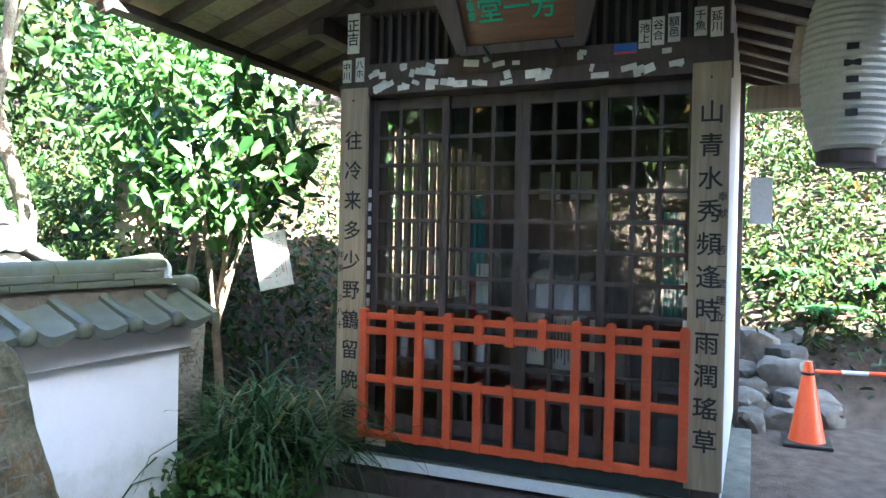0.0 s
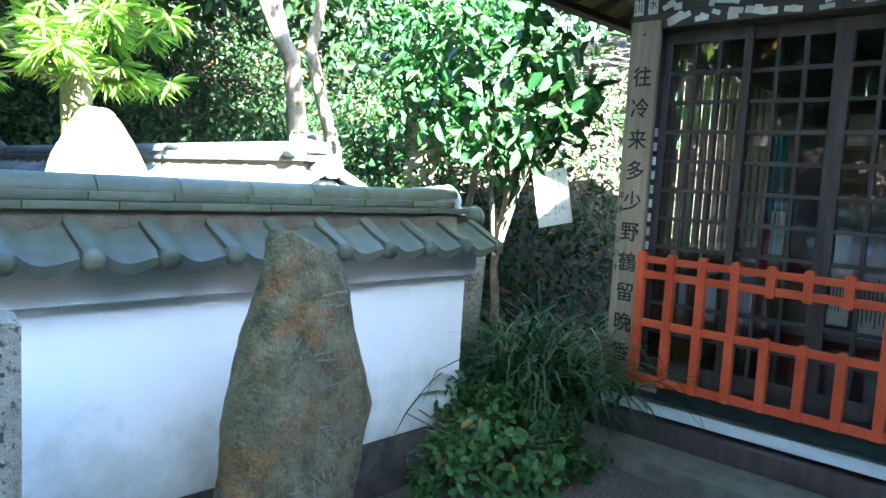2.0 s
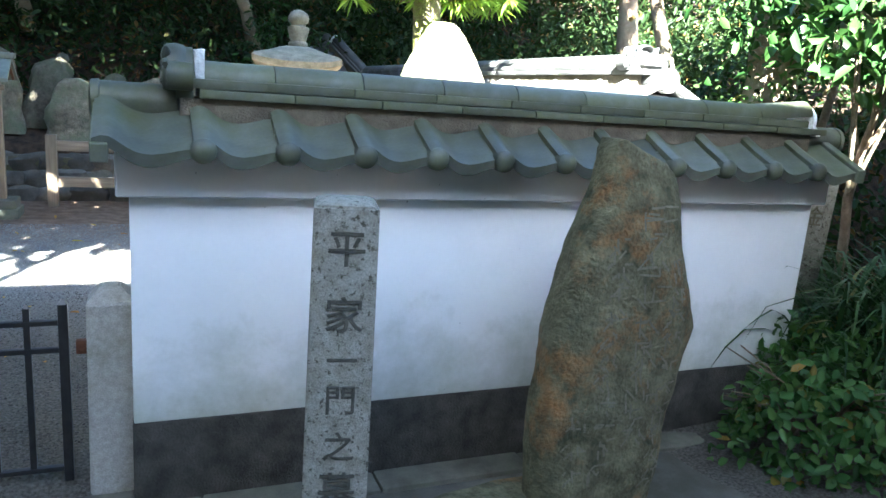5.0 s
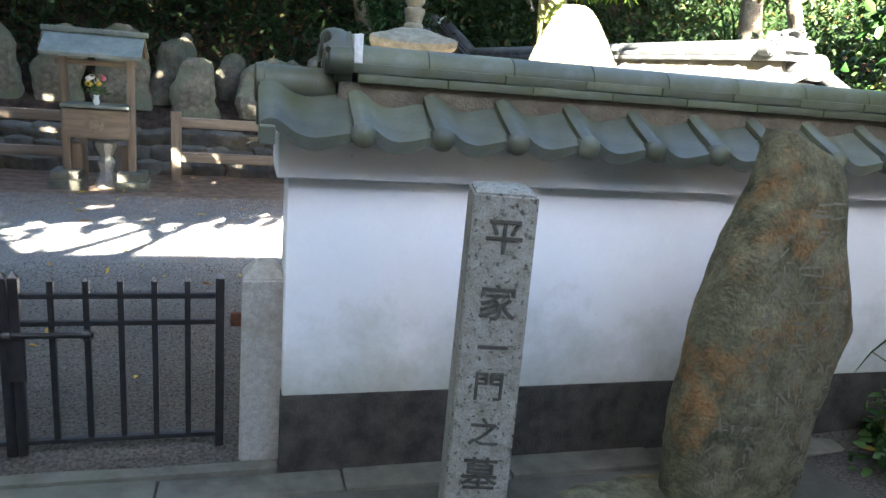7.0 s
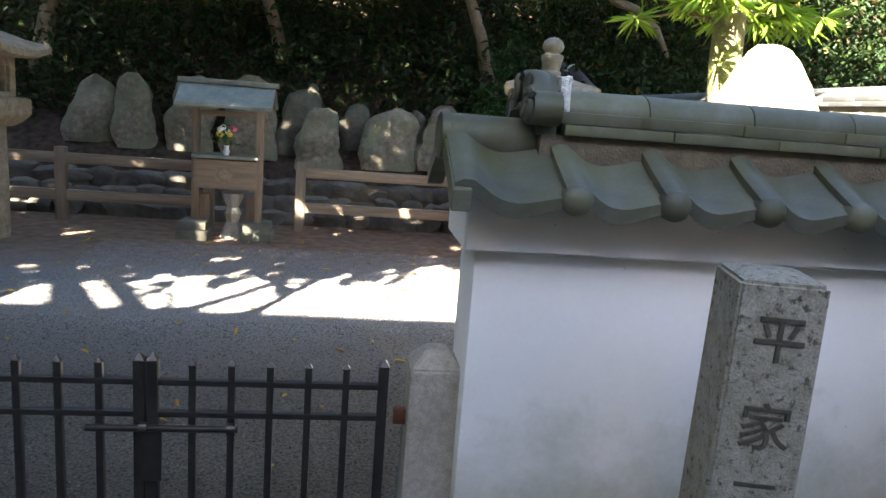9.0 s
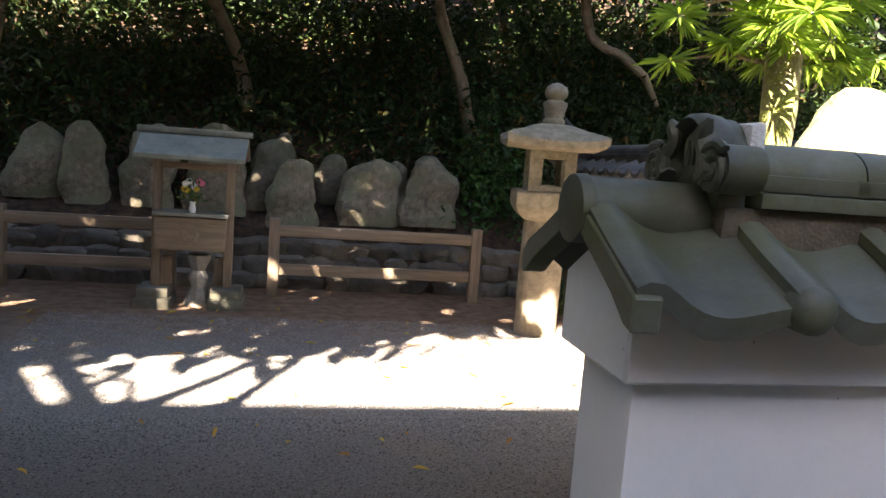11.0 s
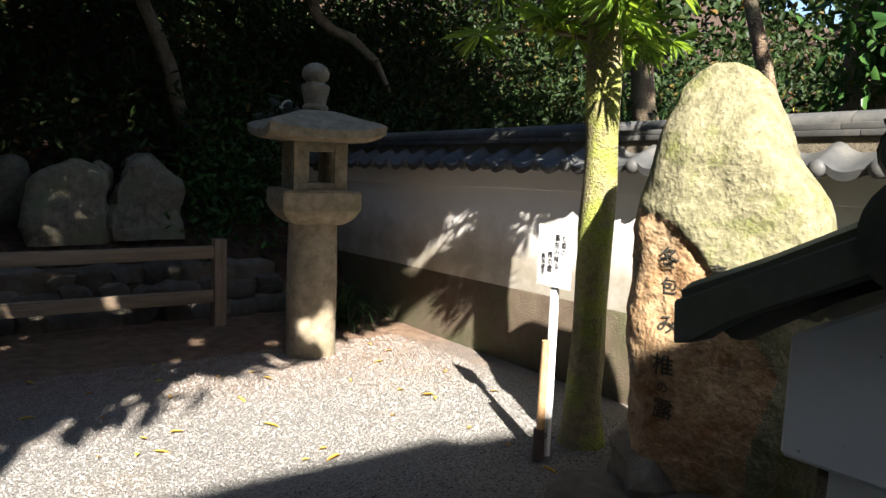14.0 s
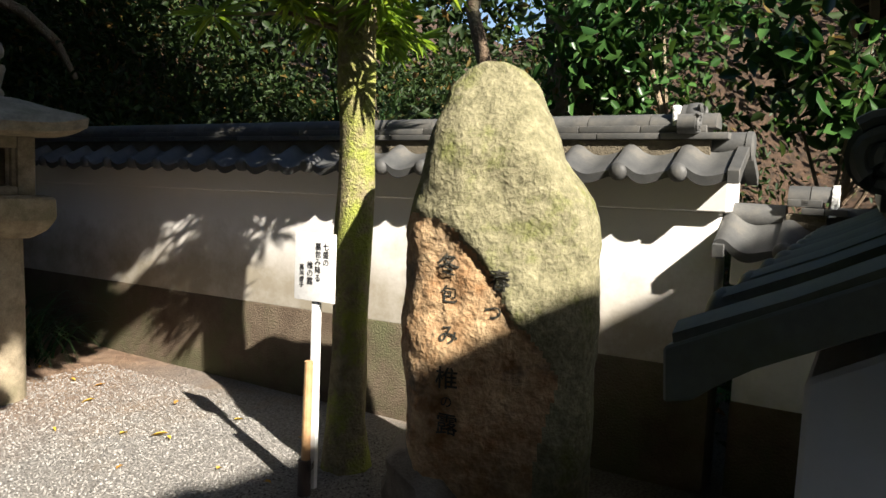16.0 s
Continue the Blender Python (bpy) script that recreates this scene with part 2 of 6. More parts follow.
BARK_MOSS = M("mossy_trunk", (0.17, 0.135, 0.075), (0.30, 0.26, 0.15), 14, 0.95, 0.9, 70, c3=(0.24, 0.27, 0.05), big=3.2, low=0.45, high=0.58, dist=0.02)
ORANGE = M("cone_plastic", (0.80, 0.10, 0.02), (0.86, 0.14, 0.04), 5, 0.4, 0.03)
PINK = M("pink_petal", (0.7, 0.12, 0.25), (0.8, 0.2, 0.3), 9, 0.7, 0.05)
YELLOW = M("yellow_petal", (0.75, 0.5, 0.04), (0.85, 0.62, 0.1), 9, 0.7, 0.05)
LAMP_PAPER = M("lantern_paper", (0.52, 0.50, 0.42), (0.62, 0.60, 0.52), 4, 0.7, 0.1)
BAMBOO = M("dry_bamboo", (0.35, 0.20, 0.09), (0.52, 0.33, 0.17), 12, 0.6, 0.1)
TEAL = M("teal_cloth", (0.02, 0.25, 0.25), (0.04, 0.34, 0.33), 9, 0.8, 0.1)
BLUE = M("blue_print", (0.03, 0.12, 0.45), (0.05, 0.16, 0.55), 9, 0.6, 0.02)

CAMELLIA = leaf_mat("camellia_leaves", (0.020, 0.058, 0.015), (0.050, 0.112, 0.026), 0.3, 0.13)
IVY = leaf_mat("ivy_leaves", (0.035, 0.09, 0.025), (0.085, 0.16, 0.045), 0.35, 0.25, (0.22, 0.15, 0.03))
FOREST = leaf_mat("forest_leaves", (0.012, 0.026, 0.008), (0.036, 0.062, 0.018), 0.5, 0.22, (0.16, 0.10, 0.03))
GRASS = leaf_mat("lily_blades", (0.018, 0.045, 0.016), (0.045, 0.09, 0.03), 0.45, 0.25, (0.20, 0.17, 0.06))
PALM_L = leaf_mat("podocarp_leaves", (0.09, 0.17, 0.025), (0.20, 0.30, 0.05), 0.35, 0.45)
FERN = leaf_mat("fern_fronds", (0.03, 0.10, 0.03), (0.06, 0.16, 0.05), 0.5, 0.4)
LITTER = leaf_mat("fallen_leaves", (0.14, 0.07, 0.03), (0.30, 0.17, 0.07), 0.8, 0.15, (0.55, 0.40, 0.08))


def glass_mat():
    m = bpy.data.materials.new("window_glass")
    m.use_nodes = True
    nt = m.node_tree
    gl, tr = nt.nodes.new("ShaderNodeBsdfGlossy"), nt.nodes.new("ShaderNodeBsdfTransparent")
    gl.inputs["Roughness"].default_value = 0.02
    fr, ms = nt.nodes.new("ShaderNodeFresnel"), nt.nodes.new("ShaderNodeMixShader")
    fr.inputs["IOR"].default_value = 1.9
    nt.links.new(fr.outputs[0], ms.inputs[0])
    nt.links.new(tr.outputs[0], ms.inputs[1])
    nt.links.new(gl.outputs[0], ms.inputs[2])
    nt.links.new(ms.outputs[0], nt.nodes["Material Output"].inputs["Surface"])
    return m


GLASS = glass_mat()


# ---- mesh helpers ----
from mathutils.bvhtree import BVHTree


def onto(ob, tree, m, proud=0.002):
    """Press flat carving onto an uneven stone, along local y."""
    inv = m.inverted()
    for v in ob.data.vertices:
        p = m @ v.co
        hit = tree.ray_cast(Vector((p.x, -2, p.z)), Vector((0, 1, 0)))[0]
        if hit:
            v.co = inv @ Vector((p.x, hit.y - proud, p.z))


def bx(bm, c, s, m=None, bev=0.0):
    """A box by its centre and size, with optional bevel and pose."""
    mat = Matrix.Translation(c) @ Matrix.Diagonal((*s, 1))
    if m is not None:
        mat = m @ mat
    r = bmesh.ops.create_cube(bm, size=1, matrix=mat)
    if bev:
        es = list({e for v in r["verts"] for e in v.link_edges})
        bmesh.ops.bevel(bm, geom=es, offset=bev, segments=2, affect="EDGES", profile=0.6)
    return bm


def bb(x0, x1, y0, y1, z0, z1, bev=0.004, bm=None):
    bm = bm or bmesh.new()
    return bx(bm, ((x0 + x1) / 2, (y0 + y1) / 2, (z0 + z1) / 2), (x1 - x0, y1 - y0, z1 - z0), None, bev)


def rings(bm, loops, closed=True, caps=True):
    """Skin a row of vertex loops of equal length."""
    vs = [[bm.verts.new(p) for p in lp] for lp in loops]
    n = len(vs[0])
    for a, b in zip(vs, vs[1:]):
        for i in range(n if closed else n - 1):
            j = (i + 1) % n
            bm.faces.new((a[i], a[j], b[j], b[i]))
    if caps and closed:
        bm.faces.new(list(reversed(vs[0])))
        bm.faces.new(vs[-1])
    return bm


def tube(bm, pts, radii, seg=8, wob=0.0, sq=0):
    """A tapered tube along points."""
    pts = [Vector(p) for p in pts]
    if not hasattr(radii, "__len__"):
        radii = [radii] * len(pts)
    loops = []
    for i, p in enumerate(pts):
        d = (pts[min(i + 1, len(pts) - 1)] - pts[max(i - 1, 0)]).normalized()
        a = d.cross(Vector((0.31, 0.95, 0.05)) if abs(d.y) < 0.8 else Vector((0, 0, 1))).normalized()
        b = d.cross(a)
        loops.append([p + (a * math.cos(2 * math.pi * k / seg) + b * math.sin(2 * math.pi * k / seg)) * radii[i] *
                      (1 + wob * noise.noise(p * 3 + Vector((k * 1.7, i * 0.9, 0)))) for k in range(seg)])
    return rings(bm, loops)


def lathe(bm, prof, seg=24, at=(0, 0, 0), turn=0.0):
    """A turned shape from (radius, height) pairs."""
    at = Vector(at)
    return rings(bm, [[at + Vector((r * math.cos(turn + 2 * math.pi * k / seg), r * math.sin(turn + 2 * math.pi * k / seg), z)) for k in range(seg)]
                      for r, z in prof])


def prism(bm, poly, to3, a, b):
    """A flat outline pushed from depth a to depth b; to3(u, v, d) gives the place."""
    return rings(bm, [[Vector(to3(u, v, a)) for u, v in poly], [Vector(to3(u, v, b)) for u, v in poly]])


def mesh(name, bm, mat, smooth=30):
    bmesh.ops.recalc_face_normals(bm, faces=bm.faces)
    me = bpy.data.meshes.new(name)
    bm.to_mesh(me)
    bm.free()
    for m in (mat if isinstance(mat, (list, tuple)) else [mat]):
        me.materials.append(m)
    if smooth:
        me.polygons.foreach_set("use_smooth", [True] * len(me.polygons))
        me.set_sharp_from_angle(angle=radians(smooth))
    return me


def thing(name, label, category, group="", kind="", at=None, bm=None, mat=None, smooth=30):
    """A top-level thing: an empty at its base, or one mesh."""
    ob = new(name, mesh(name, bm, mat, smooth) if bm else None)
    if at is not None:
        ob.matrix_world = at if isinstance(at, Matrix) else Matrix.Translation(at)
    return tagged(ob, label, category, group, kind)


def part(name, bm, mat, parent, label="", m=None, smooth=30, kind=""):
    """One mesh under a thing or a part. A bmesh or a finished mesh."""
    ob = new(name, bm if isinstance(bm, bpy.types.Mesh) else mesh(name, bm, mat, smooth))
    ob.parent = parent
    if m is not None:
        ob.matrix_basis = m
    return tagged(ob, label, kind=kind)


def letters(name, text, size, mat, parent, m, depth=0.002, line=1.0, label="", bold=0.011):
    cu = bpy.data.curves.new(name, "FONT")
    cu.bevel_depth, cu.bevel_resolution = bold * size, 0
    cu.body, cu.size, cu.extrude, cu.align_x, cu.align_y, cu.space_line = text, size, depth, "CENTER", "CENTER", line
    tmp = bpy.data.objects.new(name, cu)
    scene.collection.objects.link(tmp)
    bpy.context.view_layer.update()
    me = bpy.data.meshes.new_from_object(tmp)
    bpy.data.objects.remove(tmp)
    me.materials.clear()
    me.materials.append(mat)
    return part(name, me, mat, parent, label, m)


def leaves(name, P, D, N, L, W, mat, fold=0.25, droop=0.15):
    """Many leaves in one mesh: places, directions, normals, lengths and widths; each is two folded quads."""
    P, D, N = np.asarray(P, float), np.asarray(D, float), np.asarray(N, float)
    n = len(P)
    L, W = np.broadcast_to(L, (n,)).reshape(n, 1), np.broadcast_to(W, (n,)).reshape(n, 1)
    D = D / np.linalg.norm(D, axis=1, keepdims=True)
    S = np.cross(D, N)
    S /= np.linalg.norm(S, axis=1, keepdims=True) + 1e-9
    U = np.cross(S, D)
    pts = [P, P + D * L * 0.3 + S * W * 0.46 + U * W * fold, P + D * L * 0.68 + S * W * 0.4 + U * (W * fold - L * droop * 0.4), P + D * L - U * L * droop,
           P + D * L * 0.68 - S * W * 0.4 + U * (W * fold - L * droop * 0.4), P + D * L * 0.3 - S * W * 0.46 + U * W * fold]
    V = np.stack(pts, 1).reshape(-1, 3)
    base = np.arange(n).reshape(n, 1) * 6
    F = np.concatenate([base + np.array([[0, 1, 2, 3]]), base + np.array([[3, 4, 5, 0]])], 1).reshape(-1)
    me = bpy.data.meshes.new(name)
    me.vertices.add(len(V))
    me.vertices.foreach_set("co", V.ravel())
    me.loops.add(len(F))
    me.loops.foreach_set("vertex_index", F.astype(np.int32))
    me.polygons.add(len(F) // 4)
    me.polygons.foreach_set("loop_start", np.arange(0, len(F), 4, dtype=np.int32))
    me.polygons.foreach_set("loop_total", np.full(len(F) // 4, 4, dtype=np.int32))
    me.materials.append(mat)
    me.update(calc_edges=True)
    me.validate()
    return me


def rnd_dirs(rng, n, up=0.0, flat=1.0):
    d = rng.normal(size=(n, 3))
    d[:, 2] = d[:, 2] * flat + up
    return d / np.linalg.norm(d, axis=1, keepdims=True)


def boulder(rx, ry, rz, seed, rough=0.22, sub=3):
    """A worn stone about the origin's ground, rz high."""
    bm = bmesh.new()
    bmesh.ops.create_icosphere(bm, subdivisions=sub, radius=1)
    o = Vector((seed * 3.1, seed * 1.7, seed * 0.6))
    for v in bm.verts:
        k = 1 + rough * noise.noise(v.co * 1.3 + o) + rough * 0.4 * noise.noise(v.co * 3.7 + o)
        d = Vector((max(-0.72, min(0.72, v.co.x)), max(-0.72, min(0.72, v.co.y)), max(-0.8, min(0.8, v.co.z)))) * 1.25
        v.co = Vector((d.x * k * rx, d.y * k * ry, (d.z * k * 0.5 + 0.5) * rz))
    return bm


def slab_stone(w, d, h, seed, top=0.6, lean=0.0, rough=0.10, seg=20, nz=14):
    """An upright natural slab with an uneven rounded outline."""
    bm = bmesh.new()
    o = Vector((seed * 2.3, seed * 5.1, seed))
    loops = []
    for i in range(nz + 1):
        f = i / nz
        e = (1 - max(0, (f - top) / (1 - top)) ** 2.2 * 0.93) ** 0.6 if f < 1 else 0.16
        wx = w / 2 * e * (1 + 0.10 * noise.noise(Vector((f * 2.2, seed * 7.7, 0))))
        cx = lean * f * h + 0.05 * w * noise.noise(Vector((f * 1.8, 3.3, seed * 4)))
        lp = []
        for k in range(seg):
            a = 2 * math.pi * k / seg
            c, s = math.cos(a), math.sin(a)
            q = 1 / (abs(c) ** 3 + abs(s) ** 3) ** (1 / 3)
            p = Vector((cx + c * q * wx, s * q * d / 2 * (0.55 + 0.45 * e), f * h))
            lp.append(p + Vector((c * 1.5, s, 0.5 * f)) * (rough * 2.0 * d * noise.noise(p * 3.5 + o) + rough * 0.6 * d * noise.noise(p * 11 + o)))
        loops.append(lp)
    return rings(bm, loops)


# ---- ground ----
def sm(v, a, b):
    t = min(1.0, max(0.0, (v - a) / (b - a)))
    return t * t * (3 - 2 * t)


def ground_z(x, y):
    z = -0.09 * (1 - sm(y, 0.12, 0.34)) * (1 - sm(x, 2.3, 3.6))
    north = max(0.0, y - 6.5)
    z += 0.5 * sm(y, 6.37, 6.55) + 0.62 * north ** 0.97
    east = max(0.0, x - 3.2) * sm(y, 0.9, 3.2)
    z += (0.42 * east + 0.35 * sm(x, 3.1, 3.5) * sm(y, 0.9, 2.0)) * (1 - sm(y, 6.0, 8.0))
    z += 0.75 * max(0.0, x - 8.2) * (1 - sm(y, 0.9, 3.2))
    z += 0.5 * max(0.0, -x - 6.0) * sm(y, 0, 3)
    z += 0.16 * noise.noise(Vector((x * 0.7, y * 0.7, 0))) * sm(max(north, east), 0.3, 2.0)
    z += 0.3 * math.exp(-((x - 4.0) ** 2 / 0.16 + (y - 0.35) ** 2 / 0.2))
    return min(z, 13.0) + 0.008 * noise.noise(Vector((x * 2.1, y * 2.1, 1)))


def ground_mat():
    """Gravel in the yard, painted darker in its shaded near part, trodden earth along its far edge, leaf litter on the
    slopes.
    """
    m = M("gravel_and_earth", (0.15, 0.14, 0.125), (0.42, 0.405, 0.375), 60, 0.95, 1.0, 130, c3=(0.30, 0.24, 0.175), big=0.6, low=0.52, high=0.66, dist=0.03, grain=0.55)
    nt = m.node_tree
    bs = nt.nodes["Principled BSDF"]
    src = bs.inputs["Base Color"].links[0].from_socket
    tc = nt.nodes.new("ShaderNodeTexCoord")
    sp = nt.nodes.new("ShaderNodeSeparateXYZ")
    nt.links.new(tc.outputs["Object"], sp.inputs[0])

    def blend(src, chan, lo, hi, col, wob):
        no = nt.nodes.new("ShaderNodeTexNoise")
        no.inputs["Scale"].default_value, no.inputs["Detail"].default_value = 2.4, 6
        nt.links.new(tc.outputs["Object"], no.inputs["Vector"])
        ma = nt.nodes.new("ShaderNodeMath")
        ma.operation = "MULTIPLY_ADD"
        ma.inputs[1].default_value = wob
        nt.links.new(no.outputs["Fac"], ma.inputs[0])
        nt.links.new(sp.outputs[chan], ma.inputs[2])
        mr = nt.nodes.new("ShaderNodeMapRange")
        mr.inputs["From Min"].default_value, mr.inputs["From Max"].default_value = lo, hi
        nt.links.new(ma.outputs[0], mr.inputs["Value"])
        mx = nt.nodes.new("ShaderNodeMix")
        mx.data_type = "RGBA"
        ci = [s for s in mx.inputs if s.type == "RGBA"]
        nt.links.new(mr.outputs["Result"], mx.inputs["Factor"])
        nt.links.new(src, ci[0])
        nt.links.new(col, ci[1])
        return [s for s in mx.outputs if s.type == "RGBA"][0]

    def speckle(c1, c2, sc):
        no = nt.nodes.new("ShaderNodeTexNoise")
        no.inputs["Scale"].default_value, no.inputs["Detail"].default_value = sc, 8
        nt.links.new(tc.outputs["Object"], no.inputs["Vector"])
        rp = nt.nodes.new("ShaderNodeValToRGB")
        rp.color_ramp.elements[0].position, rp.color_ramp.elements[1].position = 0.35, 0.65
        rp.color_ramp.elements[0].color, rp.color_ramp.elements[1].color = (*c1, 1), (*c2, 1)
        nt.links.new(no.outputs["Fac"], rp.inputs["Fac"])
        return rp.outputs["Color"]

    c = blend(src, "Y", 4.1, 5.4, speckle((0.20, 0.125, 0.078), (0.32, 0.215, 0.14), 9), 0.8)
    # dark earth by the gate, carried on to paint in the near yard's shade
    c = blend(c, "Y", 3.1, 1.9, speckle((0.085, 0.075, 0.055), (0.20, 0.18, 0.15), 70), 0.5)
    c = blend(c, "X", 4.6, 5.4, speckle((0.13, 0.09, 0.06), (0.22, 0.16, 0.11), 7), 0.8)
    c = blend(c, "Z", 0.22, 0.5, speckle((0.03, 0.02, 0.012), (0.10, 0.06, 0.035), 12), 0.2)
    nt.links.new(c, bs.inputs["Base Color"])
    return m


def axis_steps(lo, hi, fine, far):
    a = list(np.arange(lo, hi + 1e-6, fine))
    s, p, q = fine, lo, hi
    while q < far:
        s *= 1.35
        p, q = p - s, q + s
        a = [p] + a + [q]
    return a


def build_ground():
    xs, ys = axis_steps(-6, 10, 0.12, 400), axis_steps(-3, 11, 0.12, 400)
    V = [(x, y, ground_z(x, y)) for y in ys for x in xs]
    n = len(xs)
    F = [(j * n + i, j * n + i + 1, (j + 1) * n + i + 1, (j + 1) * n + i) for j in range(len(ys) - 1) for i in range(n - 1)]
    me = bpy.data.meshes.new("ground")
    me.from_pydata(V, [], F)
    me.materials.append(ground_mat())
    me.polygons.foreach_set("use_smooth", [True] * len(me.polygons))
    tagged(new("ground", me), "grey gravel yard with brown earth and littered slopes", "ground", kind="structure")


build_ground()


# ---- tiled walls ----
PITCH = 0.265


def tile_mesh(mirror=False):
    """One pantile: steep edge and roll on one side, hollow to the other, thick lip at the eave. Runs from the eave (y = 0) up the slope."""
    bm = bmesh.new()
    nu = 12
    us = [i / nu for i in range(nu + 1)]

    def h(u):
        return 0.004 + 0.052 * math.exp(-((u - 0.12) / 0.22) ** 2) + 0.016 * sm(u, 0.55, 1.0) - 0.006 * math.sin(math.pi * u)
    rows = []
    for y, dz in ((0.0, 0.0), (0.11, 0.050), (0.23, 0.112)):
        top = [Vector((u * PITCH, y, h(u) + dz)) for u in us]
        bot = [Vector((u * PITCH, y + 0.006, h(u) + dz - (0.020 if y else 0.030 + 0.012 * math.sin(math.pi * min(1, u * 1.05))))) for u in reversed(us)]
        rows.append(top + bot)
    rings(bm, rows)
    if mirror:
        bmesh.ops.rotate(bm, verts=bm.verts, matrix=Matrix.Rotation(math.pi, 3, "Z"), cent=(PITCH / 2, 0, 0))
    me = mesh("roof_tile", bm, TILE, 50)
    return me


def ball_mesh():
    bm = bmesh.new()
    prof = [(0.0415, 0.03), (0.0415, 0.0)] + [(0.0415 * math.cos(a), -0.026 * math.sin(a)) for a in (0.3, 0.7, 1.1, 1.45)]
    lathe(bm, prof, 18)
    bmesh.ops.rotate(bm, verts=bm.verts, matrix=Matrix.Rotation(radians(-90), 3, "X"), cent=(0, 0, 0))
    return mesh("roof_tile_disc", bm, TILE, 40)


TILE_ME, BALL_ME = tile_mesh(), ball_mesh()
RTILE_ME = None


def retile(me, mat):
    c = me.copy()
    c.materials.clear()
    c.materials.append(mat)
    return c


def tiled_wall(name, label, m, x0, x1, first, count, dz=0.0, base_top=0.22, foot=-0.10, tile=None, wall=None, base=None, rise=0.0, oni=(True, False), cornice=True,
               ridge_end=0.0):
    """A plastered wall with a tiled roof, along local x, its front towards -y, centred on y = 0. first: the first roll's x."""
    tile, wall, base = tile or TILE, wall or PLASTER, base or BASE
    root = tagged(new(name), label, "wall", kind="structure")
    root.matrix_world = m
    zc, ze = 1.062 + dz, 1.20 + dz
    part("foundation", bb(x0 + 0.037, x1 - 0.037, -0.123, 0.123, foot, base_top, 0.006), base, root, "dark rendered wall foot")
    part("plaster_body", bb(x0 + 0.04, x1 - 0.04, -0.12, 0.12, base_top, zc, 0.008), wall, root, "white lime plaster")
    if cornice:
        bm = bmesh.new()
        prism(bm, [(-0.164, zc), (0.164, zc), (0.164, ze + 0.02), (0.05, ze + 0.085), (-0.05, ze + 0.085), (-0.164, ze + 0.02)], lambda u, v, d: (d, u, v), x0, x1)
        bmesh.ops.bevel(bm, geom=[e for e in bm.edges], offset=0.006, segments=1, affect="EDGES")
        part("cornice", bm, wall, root, "white plaster cornice under the tiles")

    def up(x):
        return dz + rise * (x - 0.8)
    t_me = TILE_ME if tile is TILE else retile(TILE_ME, tile)
    b_me = BALL_ME if tile is TILE else retile(BALL_ME, tile)
    for i in range(-1, count):
        x = first + i * PITCH
        wx = 1.0
        for side in (0, 1):
            if i == -1:
                w = (first - (x0 - 0.057) - 0.03) / PITCH
                mm = Matrix.Translation((x0 - 0.057, -0.287, 1.218 + up(x))) @ Matrix.Diagonal((w, 1, 1, 1))
            else:
                mm = Matrix.Translation((x - 0.03, -0.287, 1.218 + up(x) + 0.003 * math.sin(i * 7.3 + side)))
            if side:
                mm = Matrix.Scale(-1, 4, (0, 1, 0)) @ mm
            part("roof_tile", t_me, None, root, m=mm)
            if i >= 0:
                mb = Matrix.Translation((x, -0.287, 1.233 + up(x)))
                if side:
                    mb = Matrix.Rotation(math.pi, 4, "Z") @ Matrix.Translation((-x, -0.287, 1.233 + up(x)))
                part("tile_disc", b_me, None, root, m=mb)
    # clay bed, flat courses and round cap of the ridge
    sl = Matrix.Translation((0.8, 0, 0)) @ Matrix.Rotation(-math.atan(rise), 4, "Y") @ Matrix.Translation((-0.8, 0, dz))
    part("clay_bed", bb(x0 + 0.2, x1 - 0.1, -0.092, 0.092, 1.28, 1.388, 0.004), CLAY, root, m=sl)
    n = max(2, round((x1 - x0 - 0.3) / 0.31))
    step = (x1 - x0 - 0.28) / n
    a0 = x0 + 0.2
    fl1 = mesh("ridge_course", bx(bmesh.new(), (step / 2, 0, 0), (step - 0.003, 0.225, 0.030), None, 0.005), tile)
    fl2 = mesh("ridge_course", bx(bmesh.new(), (step / 2, 0, 0), (step - 0.003, 0.178, 0.032), None, 0.005), tile)
    bm = bmesh.new()
    prism(bm, [(0.072 * math.cos(a), 0.064 * math.sin(a) - 0.005) for a in np.linspace(-0.1, math.pi + 0.1, 16)], lambda u, v, d: (d, u, v), 0.0, step - 0.004)
    cap = mesh("ridge_cap", bm, tile, 60)
    for i in range(n):
        drop = -ridge_end if i == n - 1 else 0.0
        part("ridge_tile", fl1, None, root, m=sl @ Matrix.Translation((a0 + i * step + 0.06, 0, 1.404)))
        part("ridge_tile", fl2, None, root, m=sl @ Matrix.Translation((a0 + i * step - 0.04 * (i > 0), 0, 1.437 + 0.001 * (i % 2))))
        part("ridge_cap", cap, None, root, m=sl @ Matrix.Translation((a0 + i * step, 0, 1.455)) @ Matrix.Rotation(drop, 4, "Y"))
    # gable ends
    for end, (xe, s) in enumerate(((x0, -1), (x1, 1))):
        zr = up(xe)
        bm = bmesh.new()
        lathe(bm, [(0.0, 0.0), (0.052, 0.0), (0.066, 0.006), (0.068, 0.03), (0.064, 0.034), (0.063, 0.27)], 26)
        bmesh.ops.rotate(bm, verts=bm.verts, matrix=Matrix.Rotation(radians(-90 * s), 3, "Y"), cent=(0, 0, 0))
        part("gable_cap", bm, tile, root, "round end tile", m=Matrix.Translation((xe + s * (0.075 if end == 0 or oni[1] else 0.17), 0, 1.362 + zr)))
